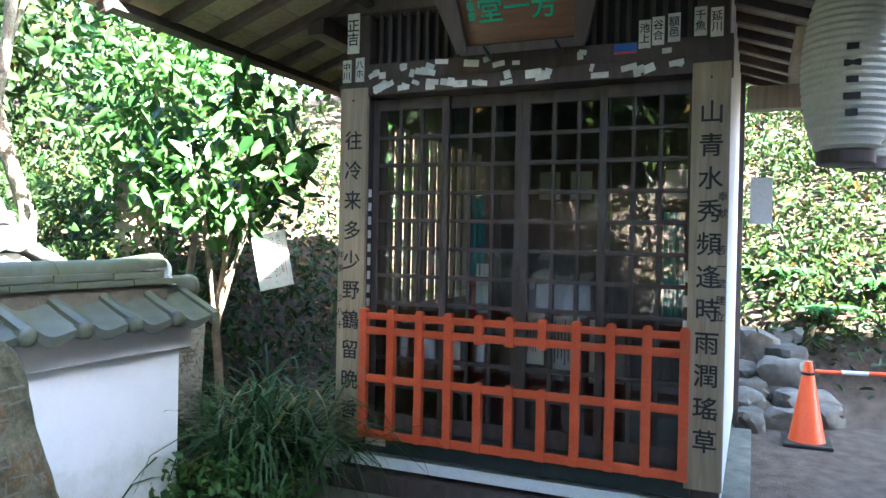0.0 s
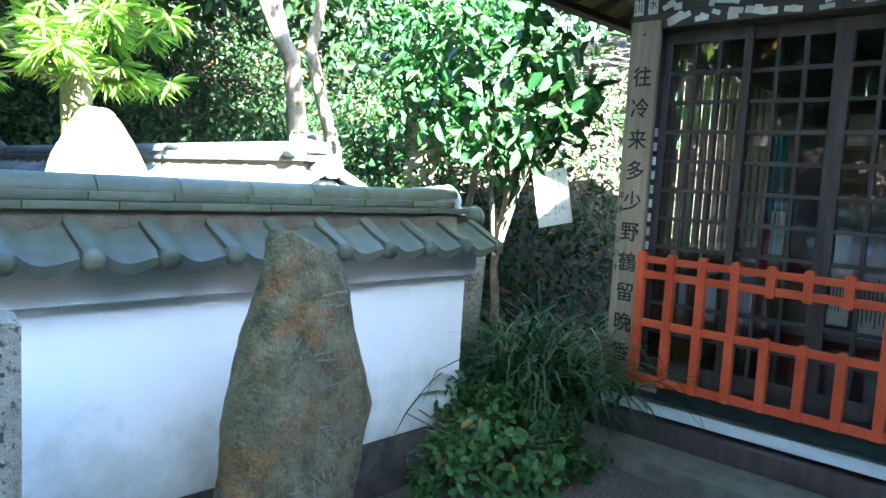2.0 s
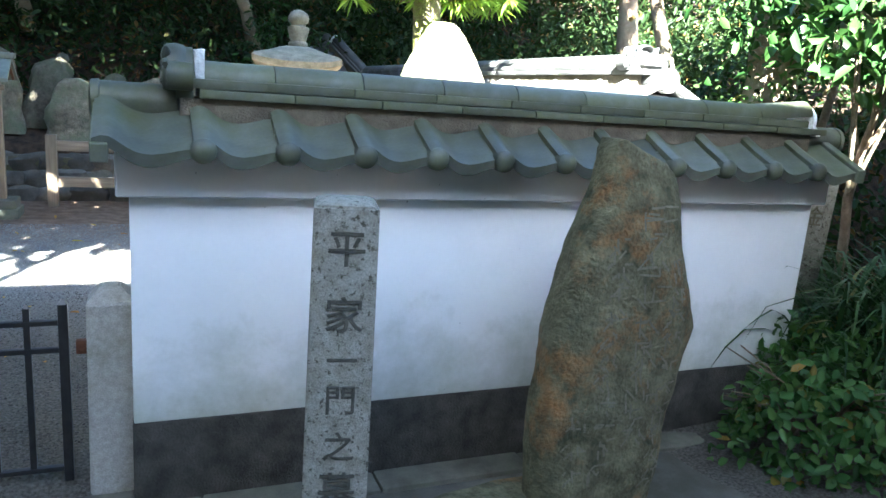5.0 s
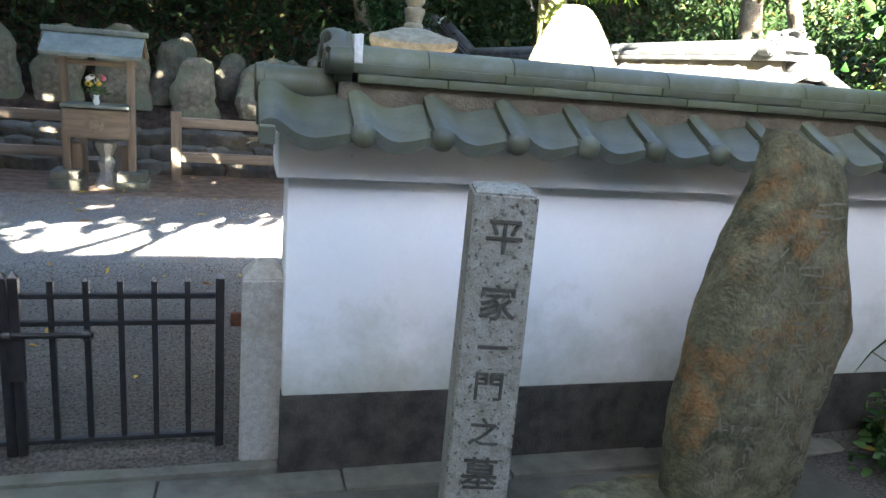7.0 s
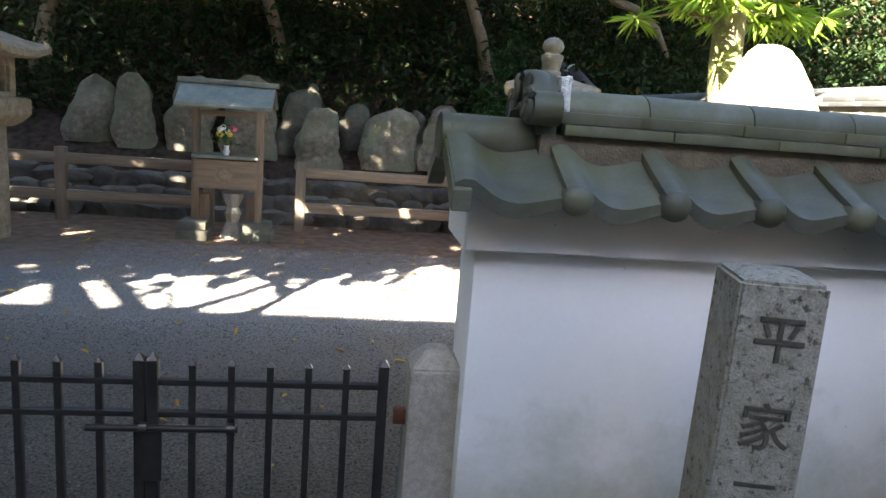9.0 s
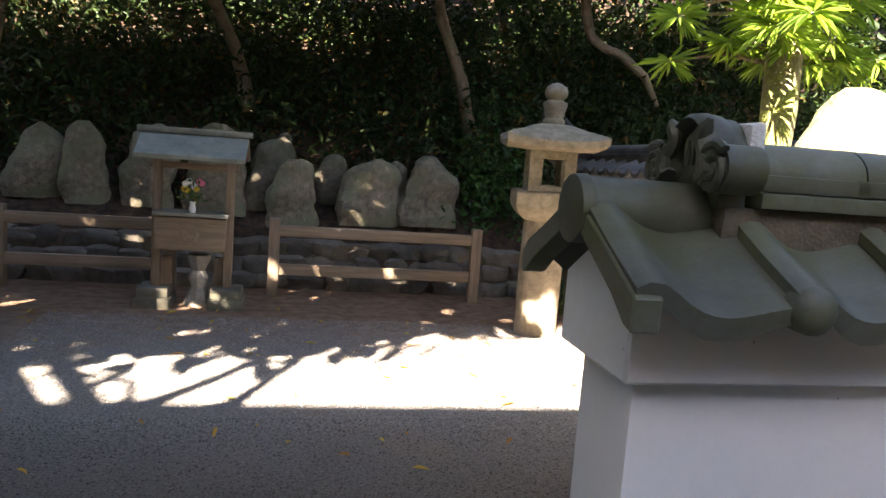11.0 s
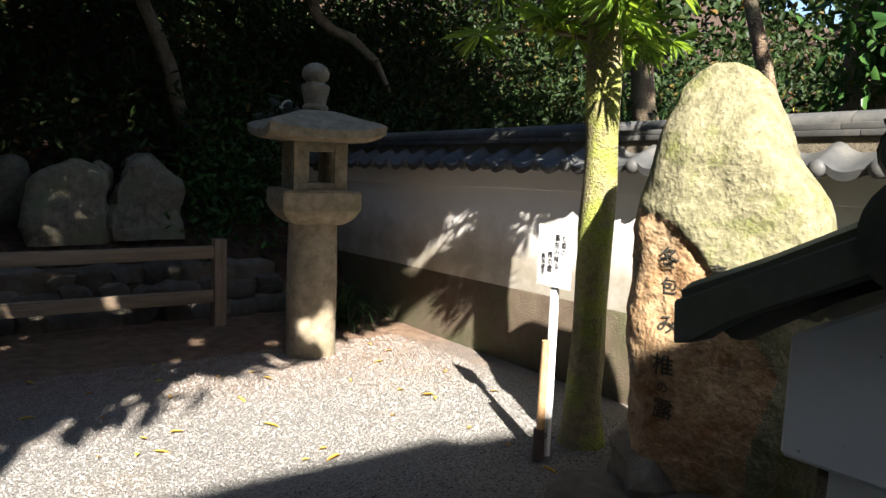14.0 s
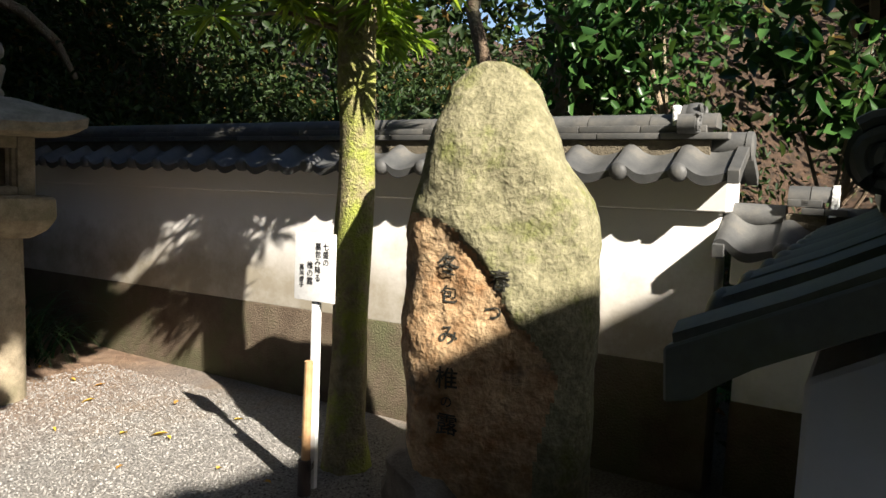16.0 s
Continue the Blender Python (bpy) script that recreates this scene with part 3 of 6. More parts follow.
        for side in (-1, 1):
            bm = bmesh.new()
            prism(bm, [(0.03, 1.375), (0.294, 1.246), (0.29, 1.188), (0.262, 1.195), (0.240, 1.214), (0.205, 1.238), (0.03, 1.325)],
                  lambda u, v, d: (d, side * u, v + zr), xe + s * 0.012, xe + s * 0.063)
            bmesh.ops.bevel(bm, geom=list(bm.edges), offset=0.003, segments=1, affect="EDGES")
            part("barge_tile", bm, tile, root, "flat edge tile of the gable")
        if end == 1 and not oni[1]:
            bm = bmesh.new()
            ar = np.linspace(-0.2, math.pi + 0.2, 15)
            prism(bm, [(0.082 * math.cos(a), 0.074 * math.sin(a)) for a in ar] + [(-0.115, -0.06), (0.115, -0.06)], lambda u, v, d: (d, u, v), -0.012, 0.012)
            for v in bm.verts:
                v.co += Vector((0.006, 0.004, 0.004)) * noise.noise(v.co * 40)
            part("mortar", bm, MORTAR, root, "white mortar seal of the ridge end", m=sl @ Matrix.Translation((xe - 0.075, 0, 1.447)))
        if oni[end]:
            o = part("ridge_ornament", oni_bm(), tile, root, "moulded ridge-end tile with arch and scrolls",
                     m=Matrix.Translation((xe - s * 0.19, 0, 1.405 + zr)) @ Matrix.Rotation(0 if s < 0 else math.pi, 4, "Z"))
            bm = bx(bmesh.new(), (0.075, 0, 0.085), (0.035, 0.15, 0.12), None, 0.012)
            for v in bm.verts:
                v.co += Vector((0.006, 0.004, 0.006)) * noise.noise(v.co * 60)
            part("mortar", bm, MORTAR, o, "rough white mortar")
    return root


def oni_bm():
    """The ridge-end ornament, facing -x: an arched hood, a sunken shield, and scrolls at both feet."""
    bm = bmesh.new()
    arch = [(0.078 * math.cos(a), 0.06 + 0.09 * math.sin(a)) for a in np.linspace(0, math.pi, 18)]
    prism(bm, arch + [(-0.085, -0.02), (0.085, -0.02)], lambda u, v, d: (d, u, v), 0.0, 0.055)
    hood = []
    for a in np.linspace(-0.1, math.pi + 0.1, 22):
        c = Vector((0.0, 0.074 * math.cos(a), 0.06 + 0.088 * math.sin(a)))
        out = Vector((0, math.cos(a), math.sin(a)))
        hood.append([c + out * 0.011 * math.cos(k) + Vector((0.036 * math.sin(k), 0, 0)) for k in np.linspace(0, 2 * math.pi, 9)[:-1]])
    rings(bm, hood)
    shield = [(0.03 * math.cos(a) * (1 + 0.3 * math.sin(a)), 0.075 + 0.045 * math.sin(a)) for a in np.linspace(0, 2 * math.pi, 17)[:-1]]
    prism(bm, shield, lambda u, v, d: (d, u, v), -0.018, 0.01)
    for k in (-0.012, 0, 0.012):
        bx(bm, (-0.02, k, 0.08), (0.008, 0.004, 0.05), None, 0.001)
    for s in (-1, 1):
        sp = []
        for t in np.linspace(0, 4.4 * math.pi, 40):
            r = 0.047 - 0.003 * t
            sp.append(Vector((-0.035, s * (0.108 + r * math.cos(t + 0.8)), 0.052 + r * math.sin(t + 0.8))))
        tube(bm, sp, [0.010] * 36 + [0.009, 0.008, 0.007, 0.006], 7)
        prism(bm, [(s * 0.108 + 0.046 * math.cos(a), 0.052 + 0.046 * math.sin(a)) for a in np.linspace(0, 2 * math.pi, 17)[:-1]], lambda u, v, d: (d, u, v), -0.03, 0.05)
        wave = [Vector((-0.03, s * (0.066 + 0.022 * math.sin(t * 7) * (1 - t * 0.4)), 0.03 + 0.115 * t)) for t in np.linspace(0, 1, 12)]
        tube(bm, wave, [0.02, 0.019, 0.018, 0.017, 0.016, 0.015, 0.014, 0.014, 0.015, 0.016, 0.012, 0.005], 7)
    return bm


wall_south = tiled_wall("wall_south", "white plastered garden wall with grey tiled roof", pose(0, 0.287, 0), 0.267, 3.41, 2 * PITCH, 11, dz=0.006, base_top=0.25, ridge_end=0.10)
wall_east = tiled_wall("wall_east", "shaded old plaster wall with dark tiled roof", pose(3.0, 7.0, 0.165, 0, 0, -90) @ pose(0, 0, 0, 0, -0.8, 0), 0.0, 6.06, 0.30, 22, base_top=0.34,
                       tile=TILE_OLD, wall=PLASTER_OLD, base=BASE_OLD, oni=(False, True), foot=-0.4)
wall_link = tiled_wall("wall_link", "short low plastered wall with tiled roof", pose(3.05, 0.93, 0, 0, 0, -90), 0.0, 0.46, 0.22, 2, dz=-0.07, base_top=0.45,
                       tile=TILE_OLD, wall=PLASTER, base=BASE_OLD, oni=(False, False), foot=-0.1)
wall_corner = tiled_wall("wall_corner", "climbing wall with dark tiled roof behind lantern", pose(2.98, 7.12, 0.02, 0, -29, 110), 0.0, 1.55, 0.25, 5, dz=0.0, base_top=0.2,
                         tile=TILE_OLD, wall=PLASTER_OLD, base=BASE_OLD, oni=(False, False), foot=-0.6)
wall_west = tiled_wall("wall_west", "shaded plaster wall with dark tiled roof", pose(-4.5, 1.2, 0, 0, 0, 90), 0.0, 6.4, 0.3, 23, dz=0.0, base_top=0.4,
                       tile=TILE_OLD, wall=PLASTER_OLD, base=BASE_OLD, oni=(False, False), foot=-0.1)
wall_south_west = tiled_wall("wall_south_west", "white plastered garden wall beyond the gate", pose(-4.6, 0.287, 0), 0.0, 2.85, 0.3, 10)

# ---- paving and kerb ----
thing("pavement", "dull brown worn paving in front of the wall", "pavement", kind="structure", bm=bb(-12, 3.2, -9, 0.12, -0.3, -0.075, 0.01), mat=PAVING)
kerb = tagged(new("kerb"), "worn concrete kerb below the wall and gate", "kerb", kind="structure")
for i in range(8):
    bm = bb(-2.1 + i * 0.66, -2.1 + i * 0.66 + 0.655, 0.02, 0.165, -0.2, -0.062 + 0.004 * (i % 3), 0.012)
    part("kerb_stone", bm, CONCRETE, kerb)
part("gate_sill", bb(-1.5, 0.3, 0.17, 0.40, -0.15, -0.045, 0.008), CONCRETE, kerb, "mossy concrete sill")
thing("hall_step", "long pale stone step before the hall", "step", kind="structure", bm=bb(4.02, 4.36, -3.2, 0.05, -0.2, 0.10, 0.02), mat=CONCRETE)
thing("hall_forecourt", "worn concrete edge of the planting bed", "kerb", kind="structure", bm=bb(3.62, 4.0, -3.6, 0.0, -0.2, -0.02, 0.02), mat=CONCRETE)


# ---- stones before the wall ----
def stone_post():
    r = thing("stone_post", "lichen-spotted granite post carved with six characters", "stone post", at=pose(0.93, -0.25, -0.09, 0, 0, -12))
    bm = bmesh.new()
    w0, w1, h = 0.104, 0.098, 1.215
    rings(bm, [[Vector((a * w * (1 + 0.01 * math.sin(z * 9)), b * w, z)) for a, b in ((-1, -1), (1, -1), (1, 1), (-1, 1))] for w, z in
               ((w0, 0), (w0 * 0.99, 0.3), ((w0 + w1) / 2, 0.7), (w1, h), (w1 - 0.035, h + 0.012))])
    bmesh.ops.bevel(bm, geom=list(bm.edges), offset=0.007, segments=2, affect="EDGES")
    part("shaft", bm, GRANITE, r)
    for ch, z, s in zip("平家一門之墓", (1.085, 0.876, 0.73, 0.60, 0.44, 0.29), (0.12, 0.122, 0.10, 0.105, 0.105, 0.125)):
        letters("carved_character", ch, s, CUT, r, pose(0.004, -0.0992 - 0.0066 * (1 - z / 1.2), z - 0.03 * s, 90), 0.002, label="carved character")


stone_post()


def stele():
    r = thing("stone_stele", "tall natural stone stele with faint carving and rust stains", "stele", at=(1.90, -0.33, -0.08))
    prof = ((0.0, -0.25, 0.26), (0.12, -0.29, 0.285), (0.33, -0.315, 0.295), (0.55, -0.30, 0.325), (0.78, -0.295, 0.365), (0.97, -0.25, 0.29), (1.15, -0.19, 0.245),
            (1.32, -0.145, 0.205), (1.37, -0.13, 0.15), (1.43, -0.11, -0.02), (1.445, -0.08, -0.06))
    bm = bmesh.new()
    loops = []
    zs = np.linspace(0, 1.445, 40)
    for z in zs:
        l = np.interp(z, [p[0] for p in prof], [p[1] for p in prof])
        rr = np.interp(z, [p[0] for p in prof], [p[2] for p in prof])
        l, rr = (l + rr) / 2 - (rr - l) * 0.45, (l + rr) / 2 + (rr - l) * 0.45
        d = 0.12 * (1 - 0.45 * sm(z, 0.9, 1.45))
        lp = []
        for k in range(44):
            a = 2 * math.pi * k / 44
            c, s = math.cos(a), math.sin(a)
            q = 1 / (abs(c) ** 3.4 + abs(s) ** 3.4) ** (1 / 3.4)
            p = Vector(((l + rr) / 2 + c * q * (rr - l) / 2, s * q * d, z))
            lp.append(p + Vector((c * 0.5, s, 0)) * (0.022 * noise.noise(p * 5) + 0.008 * noise.noise(p * 17)))
        loops.append(lp)
    rings(bm, loops)
    bmesh.ops.recalc_face_normals(bm, faces=bm.faces)
    tree = BVHTree.FromBMesh(bm)
    part("stone", bm, STELE, r, smooth=45)
    rng = random.Random(4)
    bm = bmesh.new()
    for c, (x, n, s) in enumerate(((0.07, 8, 0.12), (0.19, 10, 0.07), (-0.07, 11, 0.065), (-0.16, 5, 0.06))):
        for i in range(n):
            z = 1.20 - 0.13 * (c % 2) - c * 0.05 - i * (1.05 / n) * (0.85 if c < 3 else 0.5) - (0.45 if c == 3 else 0)
            for k in range(7):
                a = rng.choice((0.05, -0.1, 1.5, 1.4, 0.8, 2.3))
                p0 = Vector((x + rng.uniform(-.5, .4) * s, -0.3, z + rng.uniform(-.4, .4) * s))
                p1 = p0 + Vector((math.cos(a), 0, -math.sin(a))) * s * rng.uniform(0.25, 0.7)
                w = Vector((math.sin(a), 0, math.cos(a))) * 0.0038
                q = [[p0 + (p1 - p0) * t + w * e for e in (-1, 1)] for t in np.linspace(0, 1, 5)]
                rings(bm, q, closed=False)
    cv = part("carving", bm, STELE_CUT, r, "shallow worn inscription", kind="stuff")
    onto(cv, tree, Matrix.Identity(4), 0.0015)
    b = boulder(0.34, 0.22, 0.16, 3)
    thing("footing_stone", "low dark stone at the foot of the stele", "stone", at=(1.59, -0.39, -0.10), bm=b, mat=STELE)


stele()


def gate_post():
    r = thing("gate_post", "short granite gate post with pointed top", "gate post", at=(0.240, 0.315, -0.09))
    bm = bmesh.new()
    rings(bm, [[Vector((a * w, b * w, z)) for a, b in ((-1, -1), (1, -1), (1, 1), (-1, 1))] for w, z in ((0.083, 0), (0.078, 0.765), (0.03, 0.82))])
    bmesh.ops.bevel(bm, geom=list(bm.edges), offset=0.006, segments=2, affect="EDGES")
    part("shaft", bm, GRANITE_L, r)
    part("hinge", bb(-0.118, -0.08, -0.014, 0.014, 0.565, 0.615), RUST, r, "rusty hinge plate")
    copy_thing(r, pose(-1.47, 0.315, -0.09))


gate_post()


def gate_leaf(x0, x1, latch):
    r = thing("gate_leaf", "closed black steel picket gate leaf", "gate", "leaves of the gate", at=((x0 + x1) / 2, 0.31, -0.01))
    w = (x1 - x0) / 2
    for s in (-1, 1):
        bm = bb(s * w - 0.016, s * w + 0.016, -0.016, 0.016, 0.0, 0.665, 0.003)
        lathe(bm, [(0.022, 0.665), (0.022, 0.672), (0.0, 0.695)], 4, (s * w, 0, 0), math.pi / 4)
        part("stile", bm, STEEL, r)
    for z in (0.605, 0.505, 0.05):
        part("rail", bb(-w, w, -0.012, 0.012, z - 0.009, z + 0.009, 0.002), STEEL, r)
    n = 5
    for i in range(n):
        x = -w + (i + 1) * 2 * w / (n + 1)
        bm = bb(x - 0.0105, x + 0.0105, -0.0105, 0.0105, 0.05, 0.655, 0.002)
        lathe(bm, [(0.0155, 0.655), (0.0155, 0.66), (0.0, 0.678)], 4, (x, 0, 0), math.pi / 4)
        part("picket", bm, STEEL, r)
    if latch:
        lt = part("latch_bar", tube(bmesh.new(), [(-w - 0.18, -0.03, 0.47), (-w + 0.25, -0.03, 0.47)], 0.011, 12), STEEL, r, "round sliding bolt")
        for x in (-w + 0.23, -w - 0.02):
            part("latch_ring", tube(bmesh.new(), [(x - 0.012, -0.03, 0.47), (x + 0.012, -0.03, 0.47)], 0.019, 12), STEEL, lt)
        part("lock_plate", bb(-w - 0.03, -w + 0.03, -0.03, -0.012, 0.30, 0.465, 0.004), STEEL, r)


gate_leaf(-0.588, 0.085, True)
gate_leaf(-1.30, -0.625, False)


# ---- yard ----
def stone_lantern(at):
    r = thing("stone_lantern", "weathered square sandstone lantern on a round pillar", "stone lantern", "stone lanterns of the yard", at=at)
    q = math.pi / 4
    k = math.sqrt(0.5)

    def block(rows, wear=0.006, cuts=3):
        """A four-sided stone from (half width, height) rows, with worn edges."""
        bm = lathe(bmesh.new(), [(w / k, z) for w, z in rows], 4, turn=q)
        bmesh.ops.bevel(bm, geom=list(bm.edges), offset=0.009, segments=2, affect="EDGES")
        bmesh.ops.subdivide_edges(bm, edges=[e for e in bm.edges if e.calc_length() > 0.12], cuts=cuts, use_grid_fill=True)
        for v in bm.verts:
            v.co += Vector((noise.noise(v.co * 9), noise.noise(v.co * 9 + Vector((5, 0, 0))), noise.noise(v.co * 9 + Vector((0, 5, 0))))) * wear
        return bm
    part("pillar", lathe(bmesh.new(), [(0.181, -0.05), (0.180, 0.3), (0.183, 0.31), (0.180, 0.7), (0.174, 0.985)], 32), LANTERN_ST, r, smooth=40)
    part("platform", block([(0.175, 0.965), (0.235, 1.01), (0.272, 1.065), (0.278, 1.08), (0.278, 1.205), (0.26, 1.212)]), LANTERN_ST, r, "square platform with curved underside", smooth=30)
    fb = tagged(new("fire_box"), "square lamp chamber with open windows")
    fb.parent = r
    z0, z1, w, o = 1.208, 1.545, 0.192, 0.098
    for sx in (-1, 1):
        for sy in (-1, 1):
            part("corner_post", bb(*sorted((sx * w, sx * o)), *sorted((sy * w, sy * o)), z0, z1, 0.008), LANTERN_ST, fb)
    for j in range(4):
        m = Matrix.Rotation(j * math.pi / 2, 4, "Z")
        part("window_sill", bb(-o, o, -w + 0.004, -o, z0, 1.262, 0.005), LANTERN_ST, fb, m=m)
        part("window_head", bb(-o, o, -w + 0.004, -o, 1.478, z1, 0.005), LANTERN_ST, fb, m=m)
        for sx in (-1, 1):
            part("window_frame", bb(*sorted((sx * o, sx * (o - 0.022))), -w + 0.03, -w + 0.075, 1.262, 1.478, 0.004), LANTERN_ST, fb, m=m)
    part("chamber_floor", bb(-o, o, -o, o, z0, 1.245, 0.004), LANTERN_ST, fb)
    bm = bmesh.new()
    loops = []
    for hw, z, lift, bow in ((0.19, 1.545, 0.0, 0.0), (0.365, 1.556, 0.034, 0.014), (0.40, 1.572, 0.040, 0.018), (0.405, 1.622, 0.044, 0.018), (0.37, 1.650, 0.036, 0.012), (0.25, 1.705, 0.010, 0.0),
                             (0.165, 1.748, 0.0, 0.0), (0.105, 1.765, 0.0, 0.0)):
        lp = []
        for side in range(4):
            for f in np.linspace(-1, 1, 9)[:-1]:
                p = Matrix.Rotation(side * math.pi / 2, 3, "Z") @ Vector((hw * f, -hw + bow * (1 - f * f), 0))
                p.z = z + lift * abs(f) ** 3 + 0.006 * noise.noise(Vector((p.x * 8, p.y * 8, z * 8)))
                lp.append(p)
        loops.append(lp)
    rings(bm, loops)
    part("roof", bm, LANTERN_ST, r, "square mossy stone roof with upturned corners", smooth=38)
    part("finial", lathe(bmesh.new(), [(0.088, 1.762), (0.094, 1.785), (0.090, 1.80), (0.075, 1.815), (0.088, 1.87), (0.102, 1.925), (0.098, 1.945), (0.070, 1.955), (0.066, 1.968), (0.092, 1.995), (0.097, 2.03),
                                       (0.082, 2.07), (0.045, 2.095), (0.0, 2.105)], 24), LANTERN_ST, r, "jewel-shaped finial", smooth=50)


stone_lantern(pose(1.72, 4.79, 0, 0, 0, -11))
stone_lantern(pose(-3.16, 4.95, 0, 0, 0, -5))


def fence(x0, x1, y, posts):
    r = thing("wooden_fence", "low weathered two-rail wooden fence", "fence", "fences before the graves", at=(0, y, 0))
    for x in posts:
        part("post", bb(x - 0.05, x + 0.05, -0.05, 0.05, -0.02, 0.735, 0.006), WOOD_GREY, r)
    for z in (0.625, 0.255):
        part("rail", bb(x0, x1, -0.03, 0.03, z - 0.052, z + 0.052, 0.006), WOOD_GREY_H, r)


fence(-0.53, 1.43, 5.95, (-0.53, 1.43))
fence(-4.2, -1.46, 5.95, (-4.2, -2.9, -1.46))


def offering_shrine():
    r = thing("offering_shrine", "small roofed wooden offering stand with copper roof", "shrine", at=(-1.19, 5.40, 0))
    for s in (-1, 1):
        x = s * 0.295
        part("footing", bb(x - 0.125, x + 0.125, -0.16, 0.16, 0.09, 0.17, 0.012), CONCRETE, r, "stepped stone footing")
        part("footing", bb(x - 0.145, x + 0.145, -0.19, 0.19, -0.02, 0.09, 0.012), CONCRETE, r)
        part("post", bb(x - 0.035, x + 0.035, -0.035, 0.035, 0.17, 1.24, 0.004), WOOD_GREY, r)
        part("brace_post", bb(x - 0.05 - s * 0.07, x - s * 0.07 + 0.05, 0.03, 0.10, 0.17, 0.42, 0.004), WOOD_GREY, r)
    part("beam", bb(-0.36, 0.36, -0.03, 0.03, 1.17, 1.22, 0.004), WOOD_GREY_H, r)
    part("shelf", bb(-0.30, 0.30, -0.20, 0.14, 0.785, 0.815, 0.004), COPPER, r, "metal-clad shelf")
    bxp = part("offering_box", bb(-0.285, 0.285, -0.16, 0.12, 0.50, 0.77, 0.005), WOOD_GREY_H, r, "pale wooden box with a round crest")
    part("crest", lathe(bmesh.new(), [(0.0, 0.0), (0.08, 0.0), (0.085, 0.006), (0.055, 0.012), (0.05, 0.006), (0.0, 0.006)], 24), WOOD_GREY, bxp, m=pose(-0.01, -0.162, 0.635, 90))
    for s in (-1, 1):
        bm = bmesh.new()
        prism(bm, [(0.0, 1.475), (s * 0.30, 1.285), (s * 0.30, 1.255), (0.0, 1.44)], lambda u, v, d: (d, u, v), -0.43, 0.43)
        part("roof_slope", bm, COPPER, r, "verdigris copper sheet")
        for i in range(13):
            x = -0.40 + i * 0.0665
            part("rafter", bx(bmesh.new(), (0, 0, 0), (0.022, 0.28, 0.022), pose(x, s * 0.14, 1.345, s * -32.5, 0, 0), 0.002), WOOD_BROWN, r)
    part("ridge", bb(-0.46, 0.46, -0.045, 0.045, 1.46, 1.51, 0.008), COPPER, r)
    v = thing("flower_vase", "white vase of chrysanthemums on the shelf", "flowers", at=(-1.185, 5.28, 0.815))
    part("vase", lathe(bmesh.new(), [(0.022, 0), (0.03, 0.03), (0.02, 0.07), (0.028, 0.09)], 14), WHITE, v)
    rng = np.random.default_rng(5)
    P = rng.normal(size=(70, 3)) * (0.05, 0.04, 0.05) + (0, 0, 0.17)
    part("foliage", leaves("foliage", P, rnd_dirs(rng, 70, 0.5), rnd_dirs(rng, 70), 0.05, 0.02, IVY), None, v)
    for k, (mt, x, z) in enumerate(((WHITE, -0.06, 0.24), (YELLOW, -0.045, 0.19), (PINK, 0.05, 0.26), (PINK, 0.07, 0.25), (YELLOW, -0.07, 0.2), (WHITE, 0.01, 0.22), (YELLOW, 0.03, 0.2), (WHITE, -0.03, 0.26))):
        bm = bmesh.new()
        bmesh.ops.create_icosphere(bm, subdivisions=2, radius=0.026)
        for vv in bm.verts:
            vv.co *= 1 + 0.5 * noise.noise(vv.co * 90)
        part("bloom", bm, mt, v, m=pose(x, -0.02 + 0.01 * (k % 3), z))
    c = thing("incense_burner", "carved pale stone pedestal below the offering box", "pedestal", at=(-1.145, 5.46, 0))
    part("stem", lathe(bmesh.new(), [(0.12, 0.0), (0.10, 0.06), (0.06, 0.16), (0.085, 0.24), (0.055, 0.30), (0.10, 0.40), (0.10, 0.44)], 8), GRANITE_L, c)


offering_shrine()


def rubble_wall():
    r = thing("rubble_wall", "low dry rubble wall below the graves", "stone wall", kind="structure")
    part("earth_core", bb(-4.6, 2.1, 6.35, 6.65, -0.1, 0.46, 0.02), BASE_OLD, r)
    rng = random.Random(7)
    meshes = [mesh("stone", boulder(0.14 + 0.03 * (i % 4), 0.1, 0.17 + 0.02 * (i % 3), i + 1, 0.3, 2), RUBBLE, 40) for i in range(9)]
    for row in range(3):
        x = -4.6 + 0.1 * row
        while x < 2.1:
            k = rng.choice(range(9))
            part("stone", meshes[k], None, r, m=pose(x, 6.33 + 0.05 * row, -0.03 + row * 0.165 + rng.uniform(-.015, .015), 0, rng.uniform(-8, 8), rng.choice((0, 180)) + rng.uniform(-9, 9)))
            x += rng.uniform(0.22, 0.34)


rubble_wall()


